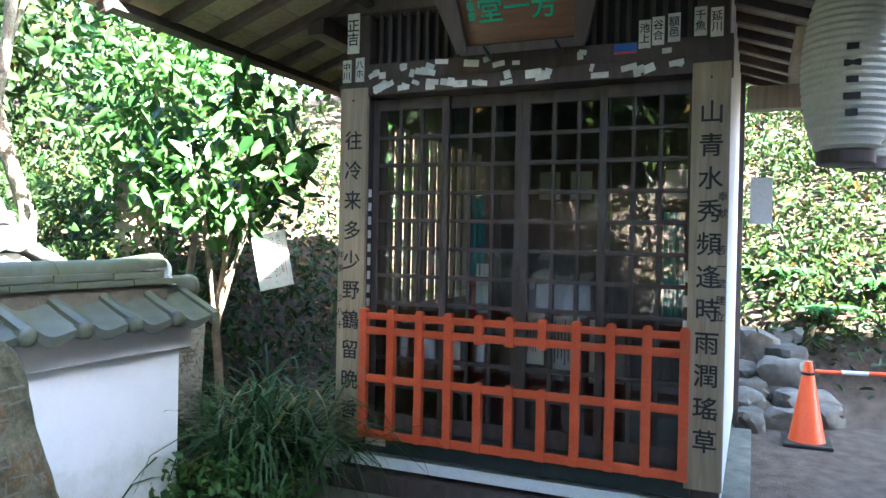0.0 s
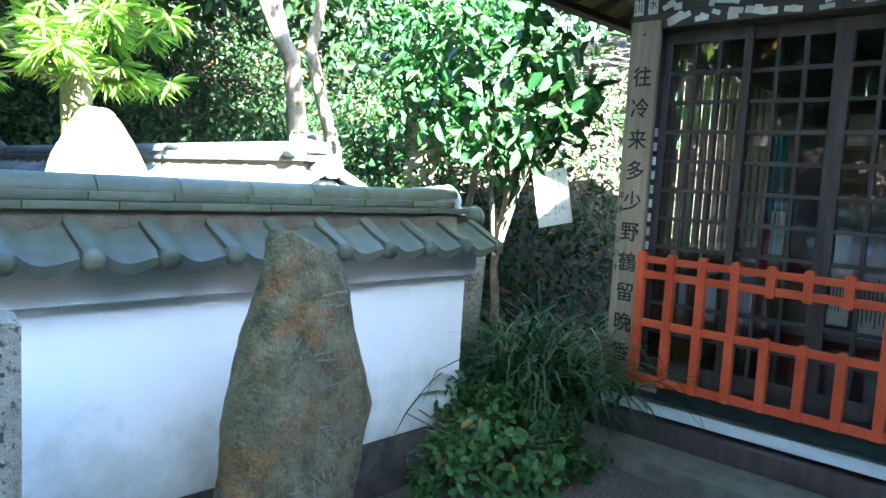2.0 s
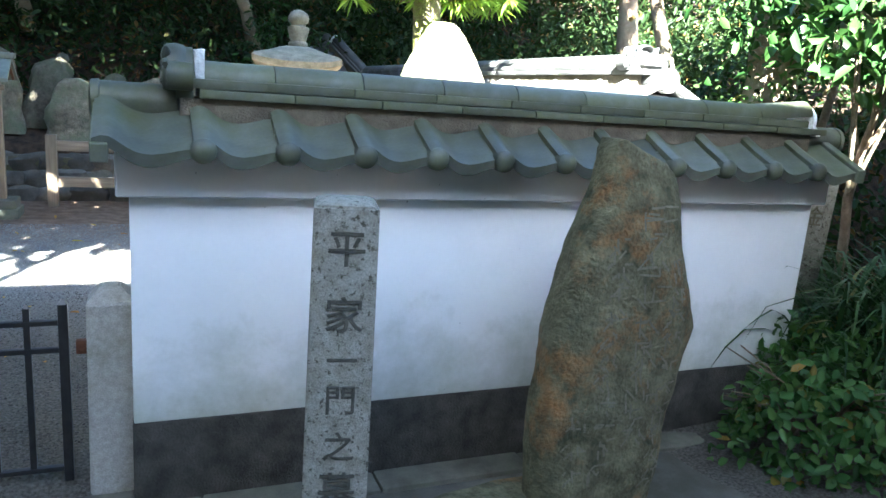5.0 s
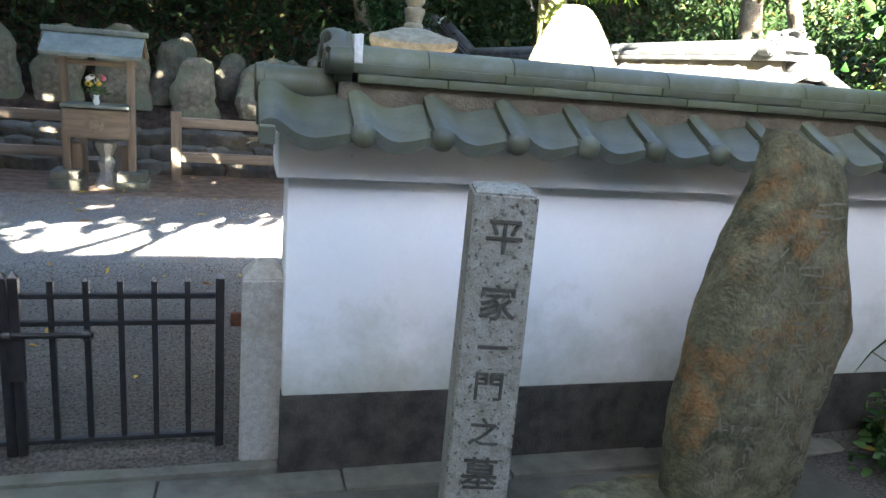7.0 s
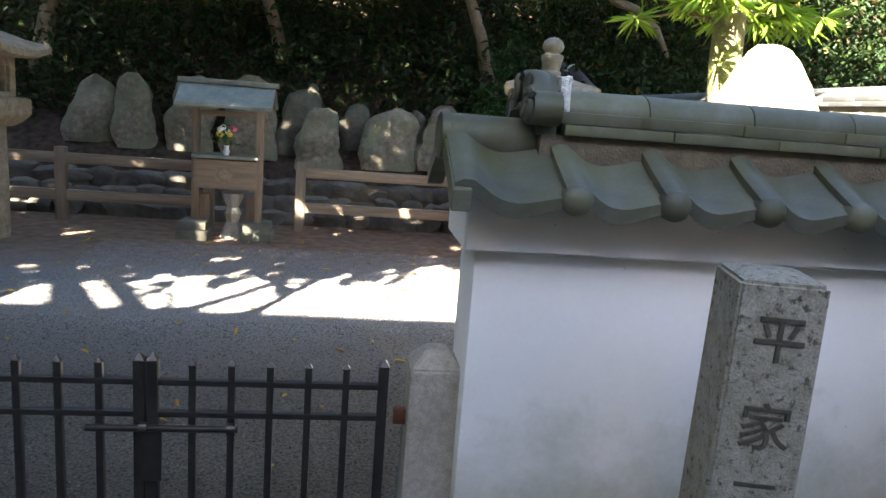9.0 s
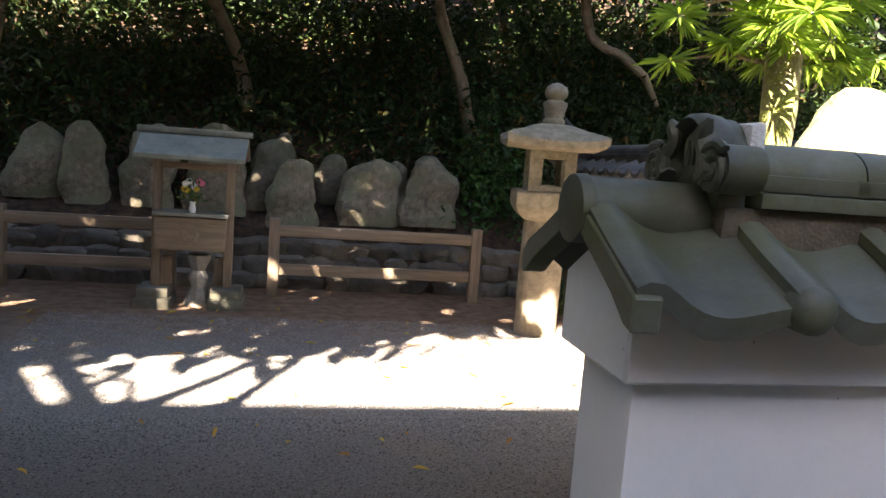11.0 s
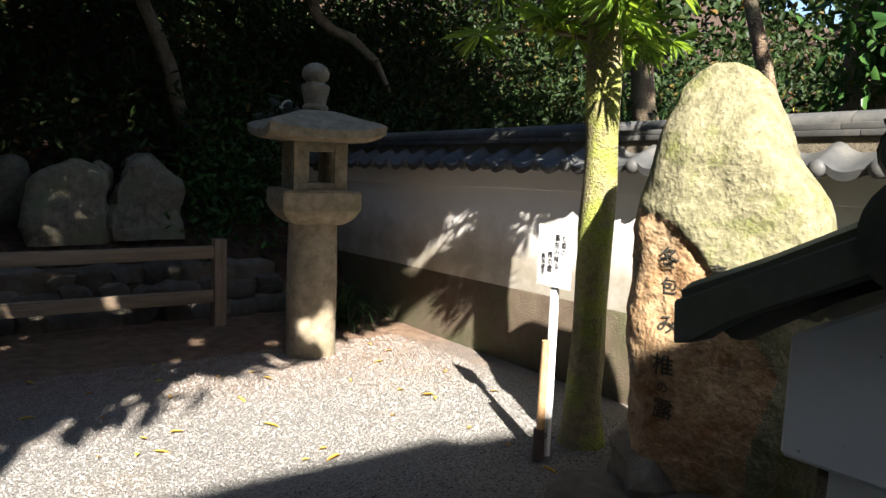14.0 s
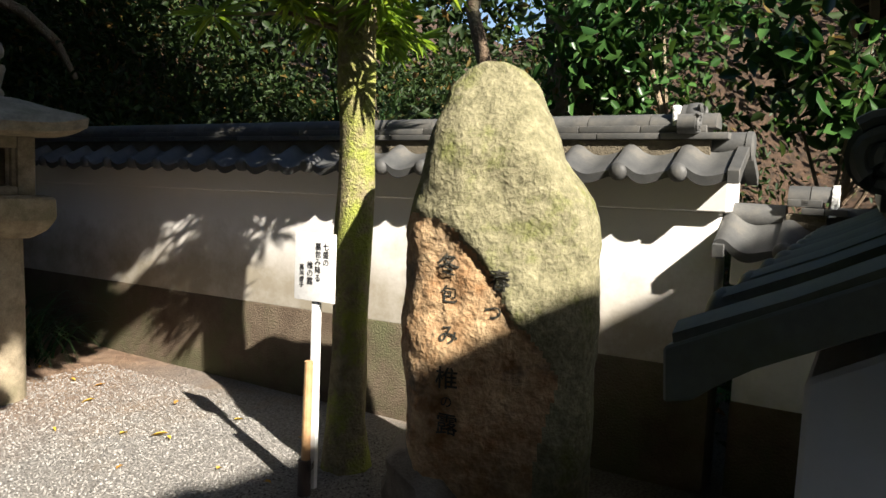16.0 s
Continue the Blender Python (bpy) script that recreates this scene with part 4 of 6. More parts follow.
def graves():
    specs = ((0.70, 6.45, 0.62, 0.30, 0.74, 1, 0.02), (0.06, 6.4, 0.62, 0.26, 0.72, 2, 0.03), (-0.76, 6.32, 0.50, 0.22, 0.70, 3, 0.0), (-1.05, 6.55, 0.5, 0.25, 0.80, 4, 0.2),
             (-1.55, 6.45, 0.62, 0.22, 0.92, 5, 0.0), (-2.2, 6.5, 0.55, 0.2, 0.86, 6, 0.05), (-2.82, 6.5, 0.42, 0.2, 0.82, 7, -0.03), (-3.3, 6.55, 0.5, 0.2, 0.76, 8, 0.08),
             (-0.35, 6.7, 0.34, 0.2, 0.55, 9, 0.05), (0.36, 6.75, 0.3, 0.2, 0.5, 11, 0.0))
    for x, y, w, d, h, s, ln in specs:
        x, y = x + 0.37, y + 0.36
        b = slab_stone(w, d, h, s, 0.35 + 0.05 * (s % 4), ln, 0.16)
        thing("grave_stone", "weathered upright natural grave stone", "grave stone", "row of grave stones", at=pose(x, y, ground_z(x, y) - 0.04, 0, 0, 8 * math.sin(s)), bm=b, mat=GRAVE_ST)
    bm = lathe(bmesh.new(), [(0.09, 0), (0.09, 0.45), (0.06, 0.47), (0.11, 0.52), (0.05, 0.58), (0.07, 0.62), (0.055, 0.67), (0.0, 0.7)], 12)
    thing("grave_pagoda", "small stone stupa behind the grave stones", "stupa", at=(-0.50, 7.12, ground_z(-0.50, 7.12) - 0.02), bm=bm, mat=GRAVE_ST)


graves()


def poem_rock():
    """A tall rock: mossy head and shoulder, with a sunken rust-coloured face below."""
    r = thing("poem_rock", "tall mossy rock with rust face and carved verse", "rock", at=pose(1.965, 1.71, 0, 0, 0, -70.7))
    prof = [(z, l * 1.08, q * 1.08) for z, l, q in ((0.16, -0.20, 0.44), (0.35, -0.235, 0.44), (0.7, -0.265, 0.43), (1.0, -0.265, 0.435), (1.2, -0.265, 0.42), (1.35, -0.24, 0.385), (1.5, -0.21, 0.28), (1.65, -0.165, 0.235),
            (1.76, -0.13, 0.19), (1.83, -0.07, 0.13), (1.855, -0.02, 0.07))]
    bm = bmesh.new()
    loops, na = [], 150
    for z in np.linspace(0.16, 1.855, 116):
        l = np.interp(z, [p[0] for p in prof], [p[1] for p in prof])
        rr = np.interp(z, [p[0] for p in prof], [p[2] for p in prof])
        d = 0.23 * (1 - 0.75 * sm(z, 1.45, 1.88))
        lp = []
        for k in range(na):
            a = 2 * math.pi * k / na
            c, s = math.cos(a), math.sin(a)
            q = 1 / (abs(c) ** 2.7 + abs(s) ** 2.7) ** (1 / 2.7)
            p = Vector(((l + rr) / 2 + c * q * (rr - l) / 2, s * q * d, z))
            edge = 1.30 - 0.05 * sm(p.x, -0.25, -0.05) - 1.25 * max(0.0, p.x + 0.06) + 0.05 * noise.noise(p * 6)
            cut = (1 - sm(z, edge - 0.06, edge)) * (1 - sm(p.y, -0.12, -0.02)) * (1 - 0.75 * sm(p.x, 0.12, 0.3))
            p += Vector((c * 0.6, s, 0)) * (0.035 * noise.noise(p * 3.1) + 0.012 * noise.noise(p * 11) + 0.005 * noise.noise(p * 27) + cut * (0.016 * noise.noise(p * 9) - 0.014 * abs(noise.noise(p * 16))))
            p.y += cut * 0.022
            lp.append(p)
        loops.append(lp)
    rings(bm, loops)
    for f in bm.faces:
        c = f.calc_center_median()
        edge = 1.27 - 0.05 * sm(c.x, -0.25, -0.05) - 1.25 * max(0.0, c.x + 0.06) + 0.05 * noise.noise(c * 6) + 0.025 * noise.noise(c * 19)
        if c.z < edge and c.y < 0.02 and c.x < 0.36 - 0.1 * sm(c.z, 0.9, 0.3):
            f.material_index = 1
    tree = BVHTree.FromBMesh(bm)
    part("stone", bm, [ROCK_MOSS, ROCK_RUST], r, smooth=60)
    for t, x, z, s in (("春", 0.105, 1.05, 0.085), ("つ", 0.085, 0.93, 0.07), ("冬", -0.09, 1.09, 0.09), ("包", -0.085, 0.98, 0.07), ("み", -0.08, 0.83, 0.08), ("椎", -0.075, 0.67, 0.09), ("の", -0.075, 0.58, 0.05),
                       ("露", -0.07, 0.49, 0.09)):
        mm = pose(x, -0.3, z, 90)
        onto(letters("carved_character", t, s, CUT, r, mm, 0.0, label="dark carved character"), tree, mm, 0.006)
    for k, (x, y, z, s) in enumerate(((-0.22, -0.30, -0.08, 0.24), (0.2, -0.34, -0.1, 0.3), (0.5, -0.1, -0.1, 0.28), (-0.1, 0.1, -0.1, 0.36))):
        b = boulder(s, s * 0.75, s * (1.15 if k == 3 else 0.95), k + 21, 0.3)
        thing("footing_rock", "rough dark rock round the poem rock", "rock", "rocks at the foot", at=r.matrix_world @ pose(x, y, z, 0, 0, 40 * k), bm=b, mat=RUBBLE)


poem_rock()


def poem_sign():
    r = thing("poem_sign", "white verse sign on a wooden stake", "sign", at=pose(1.855, 2.44, 0, 0, 0, -88))
    part("stake", bb(-0.018, 0.018, -0.012, 0.012, 0.02, 0.90, 0.002), WHITE, r, "white painted stake")
    part("bamboo", tube(bmesh.new(), [(-0.012, -0.035, -0.02), (-0.012, -0.035, 0.30), (-0.008, -0.034, 0.60)], [0.02, 0.02, 0.019], 12), BAMBOO, r, "tied bamboo stake")
    part("stub", tube(bmesh.new(), [(-0.014, -0.04, -0.03), (-0.014, -0.04, 0.16)], [0.03, 0.028], 12), WOOD_DARK, r)
    for k in range(4):
        part("wire", tube(bmesh.new(), [(0.03 * math.cos(a) - 0.01, 0.03 * math.sin(a) - 0.03, 0.12 + k * 0.008 + 0.004 * math.sin(a * 2)) for a in np.linspace(0, 6.28, 14)], 0.002, 5), STEEL, r)
    bd = part("board", bb(-0.108, 0.108, -0.022, -0.012, 0.862, 1.157, 0.003), WHITE, r)
    for i, (tx, x, z, s) in enumerate((("七\n盛\nの", 0.062, 1.03, 0.034), ("墓\n包\nみ\n降\nる", 0.02, 0.995, 0.034), ("椎\nの\n露", -0.022, 0.945, 0.034), ("高\n浜\n虚\n子", -0.066, 0.93, 0.026))):
        letters("verse_line", tx, s, INK, bd, pose(x, -0.0235, z + 0.036, 90), 0.0006, 1.0, bold=0.0)


poem_sign()


# ---- hall ----
BEFORE_HALL = set(bpy.data.objects)
HX = 4.45


def hall():
    h = tagged(new("hall"), "small dark timber temple hall with lattice doors", "hall", kind="structure")
    for y in (-0.22, -2.32):
        part("pillar", bb(HX, HX + 0.16, y - 0.08, y + 0.08, 0.2, 3.6, 0.008), WOOD_DARK, h)
    for x0, x1, z0, z1 in ((HX + 0.16, 7.2, 0.3, 1.25), (HX + 0.16, 7.2, 2.5, 3.4), (HX + 0.16, 4.8, 1.25, 2.5), (6.6, 7.2, 1.25, 2.5)):
        part("side_wall", bb(x0, x1, -0.26, -0.18, z0, z1, 0.0), WOOD_GREY, h)
    for k in range(12):
        part("window_slat", bb(4.88 + k * 0.145, 4.93 + k * 0.145, -0.24, -0.20, 1.25, 2.5, 0.003), WOOD_GREY, h, "wooden slat of the side window")
    part("side_wall", bb(HX + 0.16, 7.2, -2.40, -2.33, 0.3, 3.4, 0.004), WHITE, h, "white side wall")
    part("back_wall", bb(7.2, 7.3, -2.44, -0.18, 0.2, 3.4, 0.004), WOOD_DARK, h)
    part("floor_boards", bb(HX + 0.17, 7.2, -2.36, -0.26, 0.36, 0.46, 0.004), WOOD_DARK, h)
    part("inner_ceiling", bb(HX + 0.17, 7.2, -2.36, -0.26, 3.2, 3.25, 0.004), WOOD_DARK, h)
    part("sill", bb(HX - 0.05, HX + 0.14, -2.26, -0.28, 0.40, 0.53, 0.006), GREEN_DK, h, "dark green sill beam")
    part("white_strip", bb(HX - 0.02, HX + 0.1, -2.4, -0.1, 0.30, 0.37, 0.004), WHITE, h)
    part("ground_beam", bb(HX - 0.07, HX + 0.15, -2.5, -0.02, 0.14, 0.27, 0.008), WOOD_DARK, h)
    part("foundation", bb(HX - 0.1, 7.3, -2.55, 0.02, -0.2, 0.14, 0.01), CONCRETE, h, "stone plinth")
    part("lintel", bb(HX - 0.06, HX + 0.12, -2.42, -0.12, 2.60, 2.69, 0.006), WOOD_DARK, h)
    part("lintel", bb(HX - 0.03, HX + 0.12, -2.42, -0.12, 2.695, 2.80, 0.006), WOOD_DARK, h)
    part("upper_beam", bb(HX - 0.03, HX + 0.14, -2.6, 0.1, 3.12, 3.28, 0.006), WOOD_DARK, h)
    # black sheet stands in for the dark room between the transom bars
    part("transom_dark", bb(HX + 0.1, HX + 0.13, -2.24, -0.3, 2.8, 3.12, 0.0), INK, h)
    n = 30
    for i in range(n):
        y = -0.36 - i * (1.84 / (n - 1))
        part("transom_bar", bb(HX + 0.03, HX + 0.06, y - 0.011, y + 0.011, 2.8, 3.12, 0.002), WOOD_DARK, h)
    # roof with eaves all round
    for sd in (-1, 1):
        tilt = pose(5.25, -1.27, 3.62, 0, 0, 0) @ pose(0, 0, 0, -19 * sd, 0, 0)
        part("roof_slope", bx(bmesh.new(), (0, sd * 1.05, 0.05), (4.2, 2.12, 0.09), tilt, 0.01), TILE_OLD, h)
        for k in range(7):
            part("soffit_board", bx(bmesh.new(), (0, sd * (0.15 + k * 0.3), -0.012), (4.1, 0.296, 0.02), tilt, 0.003), WOOD_BOARD, h, "pale board under the eaves")
        for k in range(12):
            part("rafter", bx(bmesh.new(), (-1.98 + k * 0.36, sd * 1.04, -0.05), (0.055, 2.06, 0.06), tilt, 0.004), WOOD_DARK, h)
        for d in (1.05, 1.95):
            part("purlin", bx(bmesh.new(), (0, sd * d, -0.10), (4.1, 0.06, 0.06), tilt, 0.004), WOOD_DARK, h)
    part("eave_beam", bb(HX - 0.1, 7.3, -0.02, 0.1, 3.0, 3.12, 0.006), WOOD_DARK, h)
    part("brace", bx(bmesh.new(), (0, 0, 0), (0.9, 0.09, 0.12), pose(4.9, -2.75, 2.75, 0, 0, 0), 0.006), WOOD_BOARD, h)
    part("brace", bx(bmesh.new(), (0, 0, 0), (0.12, 0.4, 0.14), pose(5.3, -2.68, 2.62, 0, 0, 0), 0.006), WOOD_BOARD, h)
    # old paper slips pasted on the beams and pillars
    rng = random.Random(12)
    for i in range(46):
        y = -0.34 - rng.random() * 1.86
        top = rng.random() < 0.45
        w, hh = rng.uniform(0.02, 0.10), rng.uniform(0.02, 0.05)
        x = HX - (0.034 if top else 0.064) - i * 0.00025
        z = rng.uniform(2.72, 2.78) if top else rng.uniform(2.62, 2.67)
        part("paper_slip", bx(bmesh.new(), (0, 0, 0), (0.002, w, hh), pose(x, y, z, rng.uniform(-25, 25), 0, 0)), PAPER, h)
    part("paper_slip", bb(HX - 0.036, HX - 0.033, -1.94, -1.82, 2.735, 2.79, 0), BLUE, h, "blue and red paper slip")
    part("paper_slip", bb(HX - 0.038, HX - 0.036, -1.94, -1.82, 2.735, 2.745, 0), REDINK, h)
    for i, (y, z, tx) in enumerate(((-0.20, 3.0, "正吉"), (-0.16, 2.76, "中川"), (-0.25, 2.77, "八ホ"), (-2.26, 2.87, "千魚"), (-2.34, 2.86, "延川"), (-2.13, 2.85, "額邑"), (-1.98, 2.83, "池上"), (-2.05, 2.84, "谷合"))):
        o = part("paper_slip", bx(bmesh.new(), (0, 0, 0), (0.003, 0.062 if i else 0.085, 0.15 if i else 0.25), pose(HX - 0.036 - 0.004 * (i % 2), y, z)), PAPER, h, "votive paper slip with brushed name")
        letters("brushed_name", "\n".join(tx), 0.055 if i else 0.085, INK, o, pose(HX - 0.041 - 0.004 * (i % 2), y, z, 90, 0, -90), 0.0005)
    for y0 in (-0.34,):
        for k in range(9):
            part("paper_slip", bx(bmesh.new(), (0, 0, 0), (0.002, 0.022, 0.05), pose(HX - 0.01, -0.325, 2.0 - k * 0.085)), PAPER, h)
    for k in range(5):
        part("paper_slip", bx(bmesh.new(), (0, 0, 0), (0.002, 0.022, 0.06), pose(HX - 0.012, -2.215, 1.55 - k * 0.13)), PAPER, h)
    part("paper_slip", bx(bmesh.new(), (0, 0, 0), (0.002, 0.14, 0.05), pose(HX - 0.053, -0.42, 0.47)), PAPER, h)
    part("drain_box", bb(HX + 0.1, HX + 0.3, -2.66, -2.56, 0.0, 0.22, 0.01), WOOD_DARK, h)


hall()


def lattice_door(y, x):
    r = thing("lattice_door", "closed dark wooden lattice door with glass panes", "door", "lattice doors of the hall", at=(x, y, 0.53))
    w, hh = 0.255, 2.06
    for s in (-1, 1):
        part("stile", bb(-0.016, 0.016, s * (w - 0.02) - 0.022, s * (w - 0.02) + 0.022, 0, hh, 0.003), WOOD_DARK, r)
    part("rail", bb(-0.015, 0.015, -w + 0.04, w - 0.04, hh - 0.07, hh, 0.003), WOOD_DARK, r)
    part("rail", bb(-0.015, 0.015, -w + 0.04, w - 0.04, 0.0, 0.10, 0.003), WOOD_DARK, r)
    for i in (1, 2):
        yy = -0.215 + i * 0.43 / 3
        part("bar", bb(-0.010, 0.010, yy - 0.011, yy + 0.011, 0.1, hh - 0.07, 0.002), WOOD_DARK, r)
    for i in range(1, 11):
        z = 0.1 + i * (hh - 0.17) / 11
        part("bar", bb(-0.013, 0.007, -w + 0.04, w - 0.04, z - 0.012, z + 0.012, 0.002), WOOD_DARK, r)
    g = part("pane", bb(0.012, 0.015, -w + 0.03, w - 0.03, 0.08, hh - 0.05, 0.0), GLASS, r, "clear glass")
    g.visible_shadow = False


for k in range(4):
    lattice_door((-0.575, -1.028, -1.541, -1.995)[k], HX + (0.05 if k in (0, 3) else 0.088))


def red_fence():
    r = thing("red_fence", "vermilion wooden lattice barrier before the doors", "fence", at=(HX - 0.085, -1.285, 0.5))
    for z, hh in ((0.745, 0.04), (0.655, 0.045), (0.365, 0.045), (0.025, 0.05)):
        part("rail", bb(-0.012, 0.012, -0.94, 0.94, z - hh / 2, z + hh / 2, 0.003), RED, r)
    for i in range(11):
        y = 0.94 - i * 0.188
        for a, b in (((0.0, 0.79),) if i not in (4, 5, 6) else ((0.62, 0.79), (0.0, 0.40))):
            bm = bmesh.new()
            rings(bm, [[Vector((p * 0.021, y + q * 0.024 * k, z)) for p, q in ((-1, -1), (1, -1), (1, 1), (-1, 1))] for k, z in ((1, a), (1, b - 0.012), (0.45, b))])
            part("picket", bm, RED, r, smooth=0)


red_fence()


def couplet_board(y, text, small):
    r = thing("couplet_board", "tall pale wooden board with brushed characters", "sign board", "couplet boards of the hall", at=(HX - 0.055, y, 0.46))
    part("board", bb(-0.018, 0.018, -0.093, 0.093, 0.0, 2.19, 0.006), WOOD_BOARD, r)
    n = len(text)
    z0, z1 = (1.86, 0.19) if n == 10 else (1.93, 0.25)
    for i, ch in enumerate(text):
        letters("brushed_character", ch, 0.125, INK, r, pose(-0.0195, -0.005, z0 - i * (z0 - z1) / (n - 1) - 0.005, 90, 0, -90), 0.0008)
    for i, ch in enumerate(small):
        letters("small_character", ch, 0.05, INK, r, pose(-0.0195, -0.066 if n > 10 else 0.07, (1.5 if n > 10 else 1.15) - i * 0.085 - 0.1 * (i > 1), 90, 0, -90), 0.0006)
    part("nail", tube(bmesh.new(), [(-0.03, 0.0, 2.11), (-0.018, 0.0, 2.11)], 0.006, 8), STEEL, r)


couplet_board(-0.232, "往冷来多少野鶴留晩香", "年多少八十")
couplet_board(-2.322, "山青水秀頻逢時雨潤瑤草", "奉献芳一堂建立")


def plaque():
    r = thing("hall_plaque", "brown framed name plaque with green characters", "plaque", at=pose(HX - 0.20, -1.35, 2.78, 0, 0, 0) @ pose(0, 0, 0, 0, -24, 0))
    part("panel", bb(-0.012, 0.012, -0.33, 0.33, 0.02, 0.46, 0.003), WOOD_BROWN, r)
    for s in (-1, 1):
        bm = bmesh.new()
        prism(bm, [(s * 0.30, 0.0), (s * 0.36, -0.01), (s * 0.52, 0.5), (s * 0.34, 0.47)], lambda u, v, d: (d, u, v), -0.05, 0.02)
        part("frame_side", bm, WOOD_DARK, r)
    part("frame_bottom", bb(-0.04, 0.02, -0.35, 0.35, -0.02, 0.03, 0.004), WOOD_DARK, r)
    part("frame_top", bb(-0.04, 0.02, -0.5, 0.5, 0.47, 0.52, 0.004), WOOD_DARK, r)
    for ch, y in zip("堂一芳", (0.15, 0.0, -0.15)):
        letters("plaque_character", ch, 0.15, GREEN_INK, r, pose(-0.0145, y, 0.20, 90, 0, -90), 0.002)
    for k in range(3):
        letters("small_character", "奉敬書"[k], 0.05, GREEN_INK, r, pose(-0.0145, 0.26, 0.28 - 0.05 * k, 90, 0, -90), 0.001)
    for y in (-0.2, 0.2):
        part("hook", tube(bmesh.new(), [(0.06, y, -0.06), (-0.03, y - 0.02, -0.03), (-0.06, y, 0.03)], [0.015, 0.012, 0.006], 7), STEEL, r)


plaque()


def notices():
    rng = random.Random(3)
    t = thing("altar_table", "dark low table inside the hall", "table", at=(5.1, -1.3, 0.46))
    part("tabletop", bb(-0.2, 0.2, -0.7, 0.7, 0.62, 0.66, 0.006), WOOD_DARK, t)
    for sx in (-1, 1):
        for sy in (-1, 1):
            part("leg", bb(sx * 0.17 - 0.02, sx * 0.17 + 0.02, sy * 0.65 - 0.02, sy * 0.65 + 0.02, 0, 0.62, 0.003), WOOD_DARK, t)
    for i, (y, z, w, hh) in enumerate(((-1.36, 1.15, 0.13, 0.30), (-1.55, 1.12, 0.16, 0.34), (-1.74, 1.10, 0.10, 0.36), (-1.86, 1.08, 0.06, 0.30))):
        o = thing("notice_sheet", "white notice sheet hung behind the glass", "notice", "notices in the hall", at=(HX + 0.125, y, z))
        part("sheet", bx(bmesh.new(), (0, 0, 0), (0.003, w, hh)), PAPER, o)
        for k in range(7):
            if w > 0.1:
                part("text_bar", bx(bmesh.new(), (-0.002, w * 0.38 - k * w * 0.125, 0.02), (0.0015, 0.005, hh * rng.uniform(0.5, 0.75))), INK, o, "line of unreadable writing")
    for y, z, m, w, hh in ((-0.93, 1.75, TEAL, 0.05, 0.5), (-0.97, 1.45, WHITE, 0.04, 0.25), (-2.12, 1.6, TEAL, 0.06, 0.6), (-0.9, 1.35, REDINK, 0.03, 0.3)):
        b = bmesh.new()
        prism(b, [(w * (t - 0.5) * 2, 0.02 * math.sin(t * 19)) for t in np.linspace(0, 1, 14)] + [(w * (t - 0.5) * 2, 0.02 * math.sin(t * 19) + 0.004) for t in np.linspace(1, 0, 14)],
              lambda u, v, d: (HX + 0.3 + v, y + u, d), z - hh / 2, z + hh / 2)
        thing("votive_cloth", "narrow coloured votive cloth strip hanging in the hall", "cloth", "votive strips", bm=b, mat=m)
    b = slab_stone(0.55, 0.4, 0.95, 3, 0.3, 0, 0.1)
    thing("seated_statue", "dim seated statue inside the hall", "statue", at=(6.2, -1.3, 0.46), bm=b, mat=WOOD_DARK)
    for k, y in enumerate((-0.75, -1.05, -1.9)):
        o = thing("framed_picture", "small framed dark picture in the hall", "picture", "pictures in the hall", at=(7.17, y, 2.1))
        part("frame", bb(-0.02, 0.02, -0.13, 0.13, 0, 0.32, 0.004), WOOD_BROWN, o)
        part("image", bb(-0.024, -0.02, -0.10, 0.10, 0.03, 0.29, 0), PAPER, o)


notices()


def paper_lantern(x, y, z, rr, hh):
    r = thing("paper_lantern", "large ribbed white paper lantern hanging from the eaves", "lantern", "hanging paper lanterns", at=(x, y, z))
    prof = []
    for i in range(45):
        f = i / 44
        k = rr * (0.62 + 0.38 * math.sin(math.pi * f) ** 0.6) * (1 + 0.035 * (i % 2))
        prof.append((k, f * hh))
    part("shade", lathe(bmesh.new(), prof, 28), LAMP_PAPER, r)
    for z0 in (-0.07, hh):
        part("hoop", lathe(bmesh.new(), [(rr * 0.58, z0), (rr * 0.64, z0 + 0.005), (rr * 0.64, z0 + 0.065), (rr * 0.58, z0 + 0.07)], 28), WOOD_DARK, r)
    part("hanger", tube(bmesh.new(), [(0, 0, hh), (0, 0, hh + 0.5)], 0.006, 6), STEEL, r)
    for k in range(5):
        part("painted_bar", bx(bmesh.new(), (-rr * 0.995, 0, hh * 0.2 + k * hh * 0.1), (0.01, 0.05 + 0.02 * (k % 2), 0.03)), INK, r, "bar of unreadable writing")


paper_lantern(4.4, -2.93, 2.18, 0.2, 0.75)
paper_lantern(5.9, -3.2, 2.3, 0.2, 0.62)
b = thing("lantern_pole", "bamboo pole that carries the paper lanterns", "pole", at=(5.2, -3.35, 0.0))
part("pole", tube(bmesh.new(), [(0.0, 0, 1.75), (-0.25, 0.02, 2.5), (-0.5, 0.05, 3.2)], 0.025, 8), BAMBOO, b)
o = thing("wall_notice", "white notice board on the hall's side", "notice", at=pose(5.1, -2.57, 1.85, 0, 0, -90))
part("board", bb(-0.06, 0.06, -0.02, 0.0, 0, 0.27, 0.004), WHITE, o)


for ob in set(bpy.data.objects) - BEFORE_HALL:
    if ob.parent is None:
        ob.matrix_world = Matrix.Translation((0, -0.02, -0.065)) @ ob.matrix_world


